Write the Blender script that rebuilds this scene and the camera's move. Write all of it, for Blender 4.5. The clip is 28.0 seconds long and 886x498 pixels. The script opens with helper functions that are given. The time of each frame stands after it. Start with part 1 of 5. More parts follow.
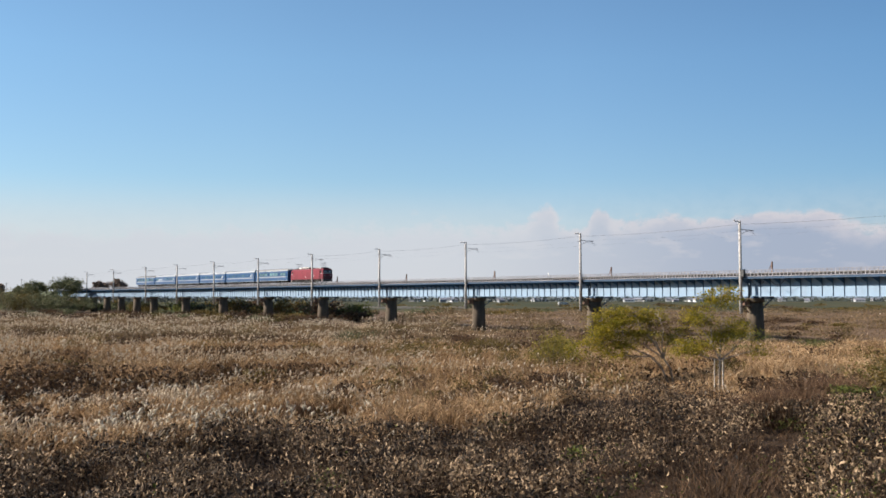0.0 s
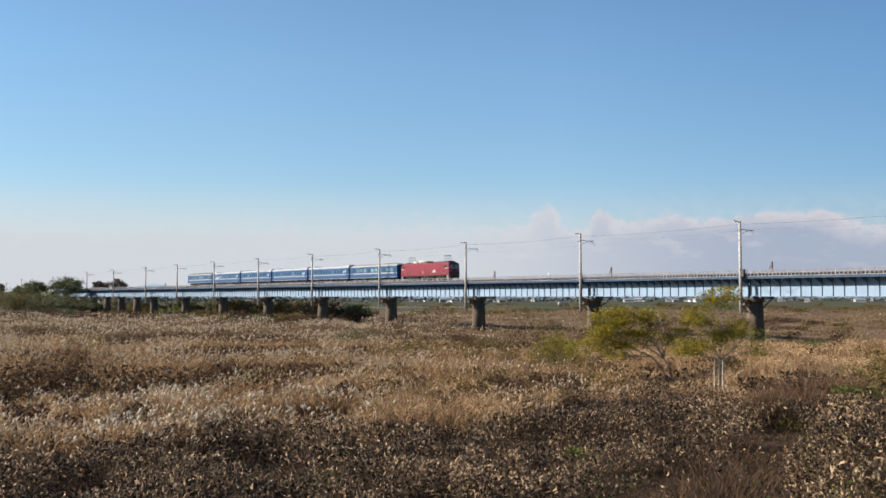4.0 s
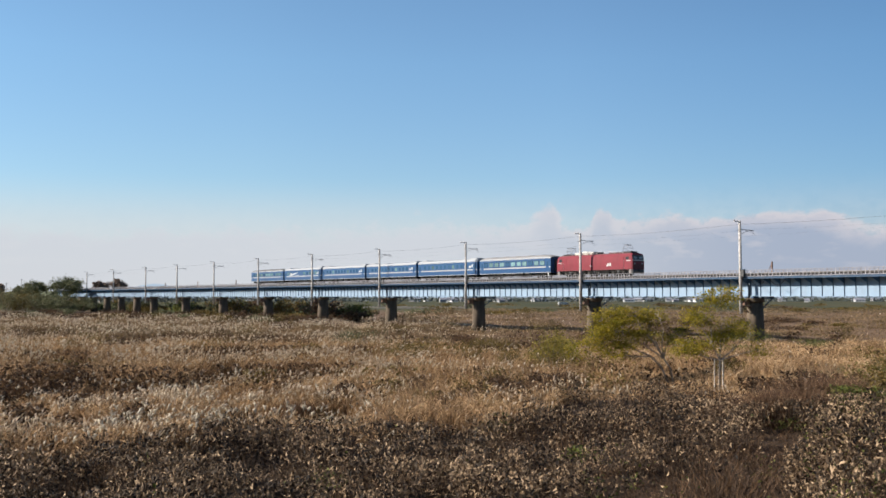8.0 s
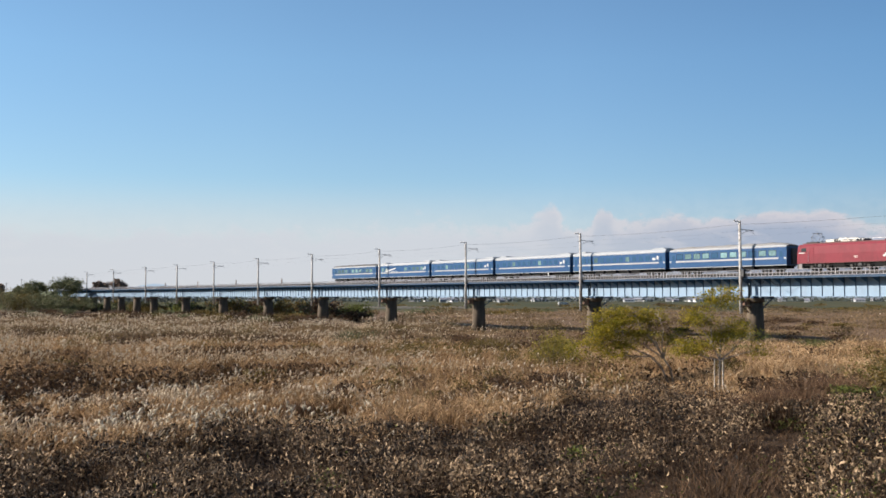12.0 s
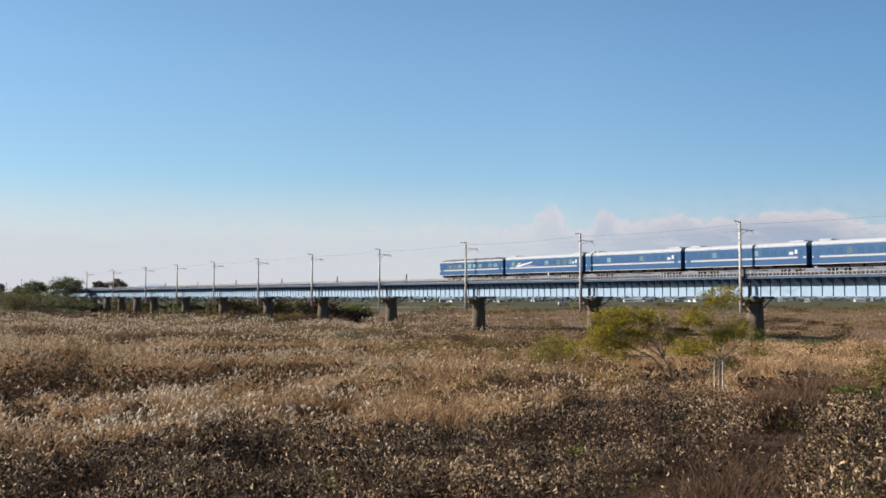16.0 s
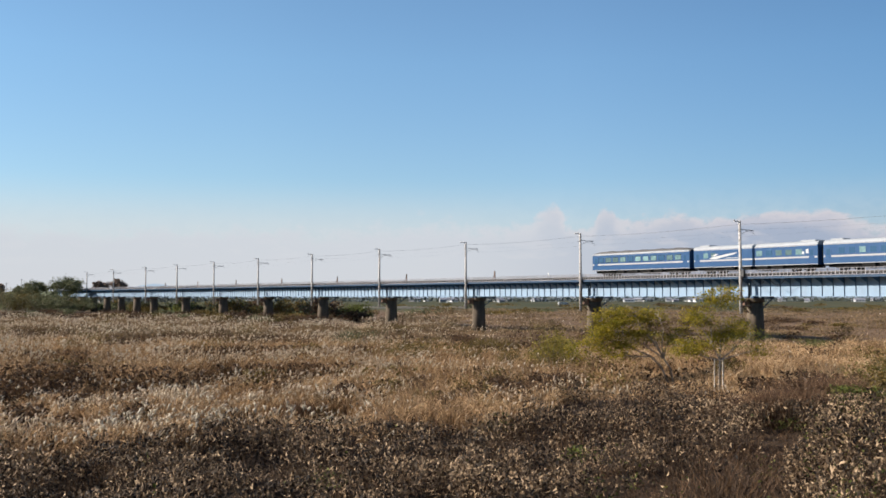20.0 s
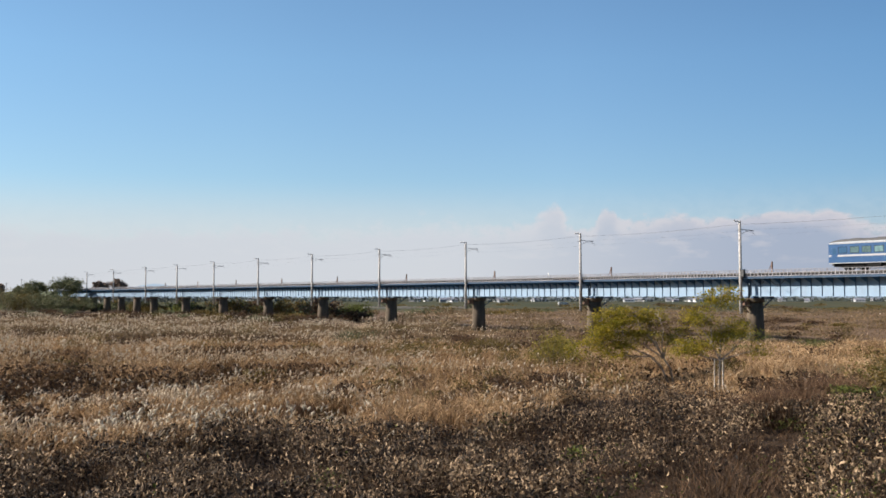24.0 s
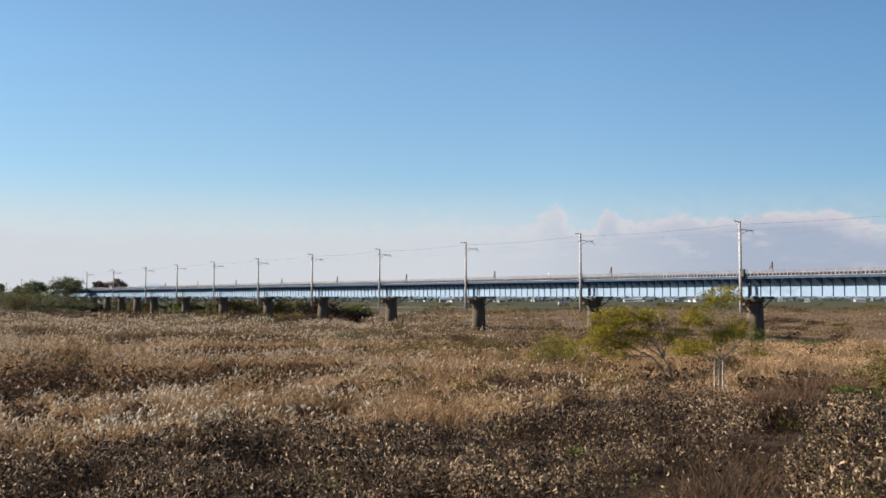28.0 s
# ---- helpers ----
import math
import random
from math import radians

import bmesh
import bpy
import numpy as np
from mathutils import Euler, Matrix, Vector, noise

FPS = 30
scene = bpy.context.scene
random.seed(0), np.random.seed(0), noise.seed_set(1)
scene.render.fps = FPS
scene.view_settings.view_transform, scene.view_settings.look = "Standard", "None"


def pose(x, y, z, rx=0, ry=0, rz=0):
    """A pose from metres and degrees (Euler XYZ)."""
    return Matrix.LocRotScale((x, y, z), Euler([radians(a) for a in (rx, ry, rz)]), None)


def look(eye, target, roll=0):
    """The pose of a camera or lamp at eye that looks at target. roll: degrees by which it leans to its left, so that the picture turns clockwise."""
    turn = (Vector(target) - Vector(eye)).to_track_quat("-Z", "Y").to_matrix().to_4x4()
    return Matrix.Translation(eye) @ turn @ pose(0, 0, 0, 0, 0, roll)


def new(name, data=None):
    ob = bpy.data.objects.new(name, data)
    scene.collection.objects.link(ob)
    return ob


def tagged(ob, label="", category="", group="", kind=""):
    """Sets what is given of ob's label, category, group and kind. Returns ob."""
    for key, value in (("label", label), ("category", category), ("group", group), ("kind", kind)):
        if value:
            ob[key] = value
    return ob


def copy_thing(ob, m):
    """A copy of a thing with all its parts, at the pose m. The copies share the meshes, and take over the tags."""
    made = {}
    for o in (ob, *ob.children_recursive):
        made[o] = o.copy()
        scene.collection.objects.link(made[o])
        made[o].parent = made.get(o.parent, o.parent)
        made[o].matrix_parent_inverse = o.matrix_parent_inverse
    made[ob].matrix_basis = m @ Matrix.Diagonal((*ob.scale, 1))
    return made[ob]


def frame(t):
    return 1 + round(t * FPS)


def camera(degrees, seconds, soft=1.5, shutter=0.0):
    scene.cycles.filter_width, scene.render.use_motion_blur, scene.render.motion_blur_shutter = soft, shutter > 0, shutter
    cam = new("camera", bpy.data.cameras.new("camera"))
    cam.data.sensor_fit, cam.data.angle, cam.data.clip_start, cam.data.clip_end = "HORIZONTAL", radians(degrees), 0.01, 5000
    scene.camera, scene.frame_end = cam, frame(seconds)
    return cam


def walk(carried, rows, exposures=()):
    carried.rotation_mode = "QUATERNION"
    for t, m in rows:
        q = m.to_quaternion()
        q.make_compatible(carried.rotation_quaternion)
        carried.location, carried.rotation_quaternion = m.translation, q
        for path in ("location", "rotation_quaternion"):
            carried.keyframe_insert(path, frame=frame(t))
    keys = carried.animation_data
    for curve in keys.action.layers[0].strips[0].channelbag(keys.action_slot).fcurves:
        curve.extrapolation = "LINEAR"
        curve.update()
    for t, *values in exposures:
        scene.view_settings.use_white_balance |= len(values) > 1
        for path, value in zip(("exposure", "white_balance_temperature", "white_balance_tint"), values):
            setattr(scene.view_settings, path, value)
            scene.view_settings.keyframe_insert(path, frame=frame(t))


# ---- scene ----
cam = camera(50.0, 28.0, soft=1.6)
EYE = 6.5
walk(cam, [(0.0, pose(0, 0, EYE, 92.86, 0, 0)), (28.0, pose(0, 0, EYE, 92.86, 0, 0))])

# ---- light ----
SUN_EL, SUN_AZ = 29.0, -97.0      # degrees; azimuth from +Y, clockwise
world = bpy.data.worlds.new("sky")
scene.world = world
world.use_nodes = True
wn = world.node_tree.nodes
sky = wn.new("ShaderNodeTexSky")
sky.sky_type, sky.sun_disc = "NISHITA", False
sky.sun_elevation, sky.sun_rotation = radians(SUN_EL), radians(SUN_AZ)
sky.altitude, sky.air_density, sky.dust_density, sky.ozone_density = 50, 1.0, 0.08, 1.8
wn["Background"].inputs["Strength"].default_value = 0.0815
grade = wn.new("ShaderNodeMix")
grade.data_type, grade.blend_type = "RGBA", "MULTIPLY"
grade.inputs["Factor"].default_value = 1.0
# the haze is brighter on the sun's side and thins out away from it
way = wn.new("ShaderNodeTexCoord")
split = wn.new("ShaderNodeSeparateXYZ")
bearing = wn.new("ShaderNodeMapRange")
bearing.inputs["From Min"].default_value, bearing.inputs["From Max"].default_value = -0.5, 0.5
haze = wn.new("ShaderNodeValToRGB")
hz = haze.color_ramp.elements
hz[0].position, hz[1].position = 0.30, 0.95
hz[0].color, hz[1].color = (0.735, 0.875, 0.93, 1), (0.425, 0.575, 0.68, 1)
step = hz.new(0.62)
step.color = (0.655, 0.80, 0.88, 1)
world.node_tree.links.new(way.outputs["Generated"], split.inputs[0])
world.node_tree.links.new(split.outputs["X"], bearing.inputs["Value"])
world.node_tree.links.new(bearing.outputs[0], haze.inputs[0])
world.node_tree.links.new(haze.outputs[0], grade.inputs["B"])
world.node_tree.links.new(sky.outputs[0], grade.inputs["A"])
# and it dulls the blue towards the horizon
height = wn.new("ShaderNodeMapRange")
height.inputs["From Min"].default_value, height.inputs["From Max"].default_value = 0.03, 0.24
dull = wn.new("ShaderNodeMix")
dull.data_type = "RGBA"
dull.inputs["A"].default_value, dull.inputs["B"].default_value = (0.84, 0.76, 0.80, 1), (1, 1, 1, 1)
murk = wn.new("ShaderNodeMix")
murk.data_type, murk.blend_type = "RGBA", "MULTIPLY"
murk.inputs["Factor"].default_value = 1.0
world.node_tree.links.new(split.outputs["Z"], height.inputs["Value"])
world.node_tree.links.new(height.outputs[0], dull.inputs["Factor"])
world.node_tree.links.new(grade.outputs["Result"], murk.inputs["A"])
world.node_tree.links.new(dull.outputs["Result"], murk.inputs["B"])
world.node_tree.links.new(murk.outputs["Result"], wn["Background"].inputs["Color"])
sun = new("sun", bpy.data.lights.new("sun", "SUN"))
sun.data.energy, sun.data.angle, sun.data.color = 5.0, radians(0.55), (1.0, 0.92, 0.82)
sx, sy = math.sin(radians(SUN_AZ)), math.cos(radians(SUN_AZ))
sun.matrix_basis = look((sx * 100, sy * 100, 100 * math.tan(radians(SUN_EL))), (0, 0, 0))
scene.view_settings.exposure = 1.11

# ---- bridge frame: x along the track towards the near end, y away from the eye ----
TURN = 35.381
TB = pose(0, 0, 0, 0, 0, TURN - 90)
W_TRACK = 113.15
GIRDER_Z, RAIL_Z = EYE + 0.02, EYE + 3.3
SPAN = 31.85
A0 = -83.6                        # first pole that is seen


def at(a, w, z, rz=0):
    return TB @ pose(a, w, z, 0, 0, rz)


# ---- helpers of this scene ----
def link(nt, a, b):
    nt.links.new(a, b)


def paint(name, base, rough=0.6, metal=0.0, var=0.25, scale=3.0, fine=40.0, bump=0.15, dirt=None, dirt_amount=0.35,
          island=0.0, obj=0.0, translucent=0.0, spec=0.5, stretch=(1, 1, 1)):
    """A surface with broad stains and fine grain; island and obj vary it from piece to piece."""
    m = bpy.data.materials.new(name)
    m.use_nodes = True
    nt = m.node_tree
    n = nt.nodes
    b = n["Principled BSDF"]
    tc = n.new("ShaderNodeTexCoord")
    mp = n.new("ShaderNodeMapping")
    mp.inputs["Scale"].default_value = stretch
    link(nt, tc.outputs["Object"], mp.inputs["Vector"])
    big = n.new("ShaderNodeTexNoise")
    big.inputs["Scale"].default_value, big.inputs["Detail"].default_value = scale, 5
    small = n.new("ShaderNodeTexNoise")
    small.inputs["Scale"].default_value, small.inputs["Detail"].default_value = fine, 3
    for t in (big, small):
        link(nt, mp.outputs[0], t.inputs["Vector"])
    dark = tuple(c * (1 - var) for c in base)
    light = tuple(min(1, c * (1 + var)) for c in base)
    r = n.new("ShaderNodeValToRGB")
    r.color_ramp.elements[0].position, r.color_ramp.elements[1].position = 0.3, 0.7
    r.color_ramp.elements[0].color, r.color_ramp.elements[1].color = (*dark, 1), (*light, 1)
    link(nt, small.outputs[0], r.inputs[0])
    col = r.outputs[0]
    if dirt:
        d = n.new("ShaderNodeValToRGB")
        d.color_ramp.elements[0].position, d.color_ramp.elements[1].position = 0.45, 0.75
        d.color_ramp.elements[0].color, d.color_ramp.elements[1].color = (0, 0, 0, 1), (dirt_amount,) * 3 + (1,)
        link(nt, big.outputs[0], d.inputs[0])
        mx = n.new("ShaderNodeMix")
        mx.data_type = "RGBA"
        link(nt, d.outputs[0], mx.inputs["Factor"])
        link(nt, col, mx.inputs["A"])
        mx.inputs["B"].default_value = (*dirt, 1)
        col = mx.outputs["Result"]
    for amount, kind, out in ((island, "ShaderNodeNewGeometry", "Random Per Island"), (obj, "ShaderNodeObjectInfo", "Random")):
        if amount:
            g = n.new(kind)
            mr = n.new("ShaderNodeMapRange")
            mr.inputs["To Min"].default_value, mr.inputs["To Max"].default_value = 1 - amount, 1 + amount
            link(nt, g.outputs[out], mr.inputs["Value"])
            hs = n.new("ShaderNodeHueSaturation")
            link(nt, mr.outputs[0], hs.inputs["Value"])
            link(nt, col, hs.inputs["Color"])
            col = hs.outputs[0]
    link(nt, col, b.inputs["Base Color"])
    b.inputs["Roughness"].default_value, b.inputs["Metallic"].default_value = rough, metal
    b.inputs["Specular IOR Level"].default_value = spec
    if bump:
        bp = n.new("ShaderNodeBump")
        bp.inputs["Strength"].default_value, bp.inputs["Distance"].default_value = bump, 0.02
        link(nt, small.outputs[0], bp.inputs["Height"])
        link(nt, bp.outputs[0], b.inputs["Normal"])
    if translucent:
        tr = n.new("ShaderNodeBsdfTranslucent")
        link(nt, col, tr.inputs["Color"])
        ms = n.new("ShaderNodeMixShader")
        ms.inputs[0].default_value = translucent
        link(nt, b.outputs[0], ms.inputs[1])
        link(nt, tr.outputs[0], ms.inputs[2])
        link(nt, ms.outputs[0], n["Material Output"].inputs["Surface"])
    return m


def plants(name, colours, scale=0.05, spread=0.35, translucent=0.3, rough=0.7, patch=1.0):
    """Leaves or stalks: colours drift over the field and from blade to blade."""
    m = bpy.data.materials.new(name)
    m.use_nodes = True
    nt = m.node_tree
    n = nt.nodes
    b = n["Principled BSDF"]
    tc = n.new("ShaderNodeTexCoord")
    no = n.new("ShaderNodeTexNoise")
    no.inputs["Scale"].default_value, no.inputs["Detail"].default_value = scale, 4
    link(nt, tc.outputs["Object"], no.inputs["Vector"])
    no2 = n.new("ShaderNodeTexNoise")
    no2.inputs["Scale"].default_value, no2.inputs["Detail"].default_value = scale * 7, 3
    link(nt, tc.outputs["Object"], no2.inputs["Vector"])
    mid = n.new("ShaderNodeMix")
    mid.inputs["Factor"].default_value = 0.45
    link(nt, no.outputs[0], mid.inputs["A"])
    link(nt, no2.outputs[0], mid.inputs["B"])
    g = n.new("ShaderNodeNewGeometry")
    mr = n.new("ShaderNodeMapRange")
    mr.inputs["To Min"].default_value, mr.inputs["To Max"].default_value = -spread, spread
    link(nt, g.outputs["Random Per Island"], mr.inputs["Value"])
    ad = n.new("ShaderNodeMath")
    ad.operation = "ADD"
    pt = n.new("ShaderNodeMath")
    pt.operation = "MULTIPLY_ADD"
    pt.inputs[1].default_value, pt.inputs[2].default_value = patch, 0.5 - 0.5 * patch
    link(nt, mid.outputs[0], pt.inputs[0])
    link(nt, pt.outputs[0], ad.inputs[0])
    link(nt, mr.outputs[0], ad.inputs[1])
    r = n.new("ShaderNodeValToRGB")
    els = r.color_ramp.elements
    while len(els) < len(colours):
        els.new(0.5)
    for i, c in enumerate(colours):
        els[i].position = 0.2 + 0.6 * i / max(1, len(colours) - 1)
        els[i].color = (c[0] * 0.97, c[1] * 0.905, c[2] * 0.77, 1)
    link(nt, ad.outputs[0], r.inputs[0])
    link(nt, r.outputs[0], b.inputs["Base Color"])
    b.inputs["Roughness"].default_value = rough
    b.inputs["Specular IOR Level"].default_value = 0.25
    tr = n.new("ShaderNodeBsdfTranslucent")
    link(nt, r.outputs[0], tr.inputs["Color"])
    ms = n.new("ShaderNodeMixShader")
    ms.inputs[0].default_value = translucent
    link(nt, b.outputs[0], ms.inputs[1])
    link(nt, tr.outputs[0], ms.inputs[2])
    link(nt, ms.outputs[0], n["Material Output"].inputs["Surface"])
    return m


def mesh_of(name, bm, material, smooth=False):
    me = bpy.data.meshes.new(name)
    bm.normal_update()
    bm.to_mesh(me)
    bm.free()
    me.materials.append(material)
    if smooth:
        for p in me.polygons:
            p.use_smooth = True
    return me


def part(name, bm, material, parent, label="", m=None, smooth=False):
    me = bm if isinstance(bm, bpy.types.Mesh) else mesh_of(name, bm, material, smooth)
    ob = new(name, me)
    ob.parent = parent
    if m is not None:
        ob.matrix_basis = m
    if label:
        ob["label"] = label
    return ob


def thing(name, label, category, group="", kind="", m=None):
    ob = tagged(new(name), label, category, group, kind)
    ob.empty_display_size = 0.2
    if m is not None:
        ob.matrix_basis = m
    return ob


def box(x0, x1, y0, y1, z0, z1, bevel=0.0, bm=None):
    bm = bm or bmesh.new()
    c = Matrix.LocRotScale(((x0 + x1) / 2, (y0 + y1) / 2, (z0 + z1) / 2), None, (x1 - x0, y1 - y0, z1 - z0))
    made = bmesh.ops.create_cube(bm, size=1, matrix=c)["verts"]
    if bevel:
        es = list({e for v in made for e in v.link_edges})
        bmesh.ops.bevel(bm, geom=es, offset=bevel, segments=1, affect="EDGES")
    return bm


def tube(points, radii, sides=6, bm=None, cap=True):
    """A round bar through points, with a radius at each."""
    bm = bm or bmesh.new()
    pts = [Vector(p) for p in points]
    if isinstance(radii, (int, float)):
        radii = [radii] * len(pts)
    rings = []
    for i, p in enumerate(pts):
        d = (pts[min(i + 1, len(pts) - 1)] - pts[max(i - 1, 0)]).normalized()
        q = Vector((0, 0, 1)).rotation_difference(d)
        ring = [bm.verts.new(p + q @ Vector((math.cos(k * math.tau / sides) * radii[i], math.sin(k * math.tau / sides) * radii[i], 0)))
                for k in range(sides)]
        rings.append(ring)
    for r0, r1 in zip(rings, rings[1:]):
        for k in range(sides):
            bm.faces.new((r0[k], r0[(k + 1) % sides], r1[(k + 1) % sides], r1[k]))
    if cap:
        bm.faces.new(rings[0][::-1])
        bm.faces.new(rings[-1])
    return bm


def loft(sections, bm=None, cap=True):
    """Skin over closed loops of equal length."""
    bm = bm or bmesh.new()
    rings = [[bm.verts.new(p) for p in s] for s in sections]
    k = len(rings[0])
    for r0, r1 in zip(rings, rings[1:]):
        for i in range(k):
            bm.faces.new((r0[i], r0[(i + 1) % k], r1[(i + 1) % k], r1[i]))
    if cap:
        bm.faces.new(rings[0][::-1])
        bm.faces.new(rings[-1])
    bmesh.ops.recalc_face_normals(bm, faces=bm.faces[:])
    return bm


def tri_mesh(name, verts, tris, material):
    me = bpy.data.meshes.new(name)
    v, f = np.asarray(verts, np.float32), np.asarray(tris, np.int32)
    me.vertices.add(len(v))
    me.vertices.foreach_set("co", v.ravel())
    me.loops.add(f.size)
    me.loops.foreach_set("vertex_index", f.ravel())
    me.polygons.add(len(f))
    me.polygons.foreach_set("loop_start", np.arange(0, f.size, 3, dtype=np.int32))
    me.update(calc_edges=True)
    me.materials.append(material)
    return me


rng = np.random.default_rng(7)


def hash2(ix, iy, seed):
    h = np.sin(ix * 127.1 + iy * 311.7 + seed * 74.7) * 43758.5453
    return h - np.floor(h)


def vnoise(x, y, size, seed=0):
    """Smooth value noise, 0 to 1, with lumps of the given size."""
    total, amp, norm = 0, 1.0, 0
    for o in range(3):
        u, v = x / size * 2 ** o, y / size * 2 ** o
        iu, iv = np.floor(u), np.floor(v)
        fu, fv = u - iu, v - iv
        fu, fv = fu * fu * (3 - 2 * fu), fv * fv * (3 - 2 * fv)
        a = hash2(iu, iv, seed + o) * (1 - fu) + hash2(iu + 1, iv, seed + o) * fu
        b = hash2(iu, iv + 1, seed + o) * (1 - fu) + hash2(iu + 1, iv + 1, seed + o) * fu
        total = total + amp * (a * (1 - fv) + b * fv)
        norm, amp = norm + amp, amp * 0.5
    return total / norm


def ground_z(x, y):
    x, y = np.asarray(x, float), np.asarray(y, float)
    s = np.clip((19 - y) / 17, 0, 1)
    levee = s * s * (3 - 2 * s) * 4.85
    fade = np.clip((600 - y) / 300, 0, 1) * np.clip((y - 10) / 20, 0, 1)
    return levee + (vnoise(x, y, 14, 3) - 0.5) * 0.9 * fade


def blades(base, height, lean, width, curl=0.35):
    """Tapered bent blades, 3 triangles each."""
    n = len(base)
    ang = rng.uniform(0, math.tau, n)
    side = np.stack([np.cos(ang), np.sin(ang), np.zeros(n)], 1) * (width[:, None] / 2)
    mid = base + np.stack([lean[:, 0] * curl, lean[:, 1] * curl, height * 0.6], 1)
    tip = base + np.stack([lean[:, 0], lean[:, 1], height], 1)
    v = np.stack([base - side, base + side, mid + side * 0.8, mid - side * 0.8, tip], 1).reshape(-1, 3)
    f = np.array([[0, 1, 2], [0, 2, 3], [3, 2, 4]])
    return v, (np.arange(n)[:, None, None] * 5 + f).reshape(-1, 3)


def leaves(pos, size, flat=0.5, fold=0.25, aspect=0.36):
    """Folded pointed leaves, 4 triangles each, turned every way."""
    n = len(pos)
    nrm = rng.normal(size=(n, 3))
    nrm[:, 2] = np.abs(nrm[:, 2]) + flat
    nrm /= np.linalg.norm(nrm, axis=1)[:, None]
    t = np.cross(nrm, rng.normal(size=(n, 3)))
    t /= np.linalg.norm(t, axis=1)[:, None]
    s = np.cross(nrm, t)
    z = size[:, None]
    a, b = pos - t * z * 0.5, pos + t * z * 0.5 - nrm * z * 0.12
    l, r = pos + s * z * aspect + nrm * z * fold, pos - s * z * aspect + nrm * z * fold
    v = np.stack([a, l, b, r, pos], 1).reshape(-1, 3)
    f = np.array([[0, 4, 1], [1, 4, 2], [2, 4, 3], [3, 4, 0]])
    return v, (np.arange(n)[:, None, None] * 5 + f).reshape(-1, 3)


def hanging_leaves(pos, size):
    """Withered leaves: folded along the rib, limp, most with the tip down; 4 triangles each."""
    n = len(pos)
    t = rng.normal(0, 0.75, (n, 3))
    t[:, 2] -= 0.75
    t /= np.linalg.norm(t, axis=1)[:, None]
    s = np.cross(t, rng.normal(size=(n, 3)))
    s /= np.linalg.norm(s, axis=1)[:, None]
    nrm = np.cross(s, t)
    z, w = size[:, None], rng.uniform(0.10, 0.27, n)[:, None]
    fold = rng.uniform(0.05, 0.3, n)[:, None]
    a, c, b = pos - t * z * 0.5, pos + nrm * z * 0.06, pos + t * z * 0.5 - nrm * z * rng.uniform(0, 0.3, n)[:, None]
    l, r = pos + s * z * w + nrm * z * fold, pos - s * z * w + nrm * z * fold
    v = np.stack([a, l, b, r, c], 1).reshape(-1, 3)
    f = np.array([[0, 4, 1], [1, 4, 2], [2, 4, 3], [3, 4, 0]])
    return v, (np.arange(n)[:, None, None] * 5 + f).reshape(-1, 3)


def plumes(pos, length, width, lean):
    """Feathery seed heads: drooping spindles, 8 triangles each."""
    n = len(pos)
    ang = rng.uniform(0, math.tau, n)
    d1 = np.stack([np.cos(ang), np.sin(ang), np.zeros(n)], 1) * (width[:, None] / 2)
    d2 = np.stack([-np.sin(ang), np.cos(ang), np.zeros(n)], 1) * (width[:, None] / 2)
    mid = pos + np.stack([lean[:, 0] * 0.4, lean[:, 1] * 0.4, length * 0.55], 1)
    tip = pos + np.stack([lean[:, 0], lean[:, 1], length * 0.85], 1)
    v = np.stack([pos, mid + d1, mid + d2, mid - d1, mid - d2, tip], 1).reshape(-1, 3)
    f = np.array([[0, 1, 2], [0, 2, 3], [0, 3, 4], [0, 4, 1], [5, 2, 1], [5, 3, 2], [5, 4, 3], [5, 1, 4]])
    return v, (np.arange(n)[:, None, None] * 6 + f).reshape(-1, 3)


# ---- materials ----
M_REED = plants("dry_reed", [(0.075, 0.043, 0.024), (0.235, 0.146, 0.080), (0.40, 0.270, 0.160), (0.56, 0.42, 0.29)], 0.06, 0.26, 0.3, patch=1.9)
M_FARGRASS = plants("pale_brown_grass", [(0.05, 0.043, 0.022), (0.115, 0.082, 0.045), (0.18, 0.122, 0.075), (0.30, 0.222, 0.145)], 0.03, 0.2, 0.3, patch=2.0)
M_SILVERHEAD = plants("silver_grass_head", [(0.36, 0.32, 0.285), (0.51, 0.475, 0.44), (0.70, 0.67, 0.63)], 0.08, 0.35, 0.5)
M_PALEREED = plants("pale_tan_reed", [(0.20, 0.125, 0.07), (0.36, 0.24, 0.14), (0.52, 0.385, 0.255)], 0.15, 0.3, 0.35)
M_TUSSOCK = plants("brown_tussock", [(0.05, 0.028, 0.018), (0.115, 0.066, 0.042), (0.21, 0.135, 0.088)], 0.3, 0.35, 0.3)
M_PLUME = plants("reed_plume", [(0.34, 0.265, 0.20), (0.52, 0.44, 0.365), (0.74, 0.68, 0.62)], 0.08, 0.35, 0.5)
# strong dark patches in the vine colour imitate shade between leaf clumps
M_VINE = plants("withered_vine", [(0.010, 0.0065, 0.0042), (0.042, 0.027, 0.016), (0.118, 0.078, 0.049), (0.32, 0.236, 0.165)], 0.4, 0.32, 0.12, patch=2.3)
M_GREEN = plants("green_leaf", [(0.045, 0.06, 0.014), (0.085, 0.105, 0.024), (0.15, 0.15, 0.042)], 0.1, 0.3, 0.35)
M_YELLOW = plants("yellow_green_leaf", [(0.105, 0.108, 0.013), (0.22, 0.195, 0.02), (0.40, 0.31, 0.04)], 0.3, 0.3, 0.5)
M_DARKLEAF = plants("dark_green_leaf", [(0.058, 0.074, 0.044), (0.10, 0.115, 0.066), (0.165, 0.165, 0.095)], 0.1, 0.3, 0.35)
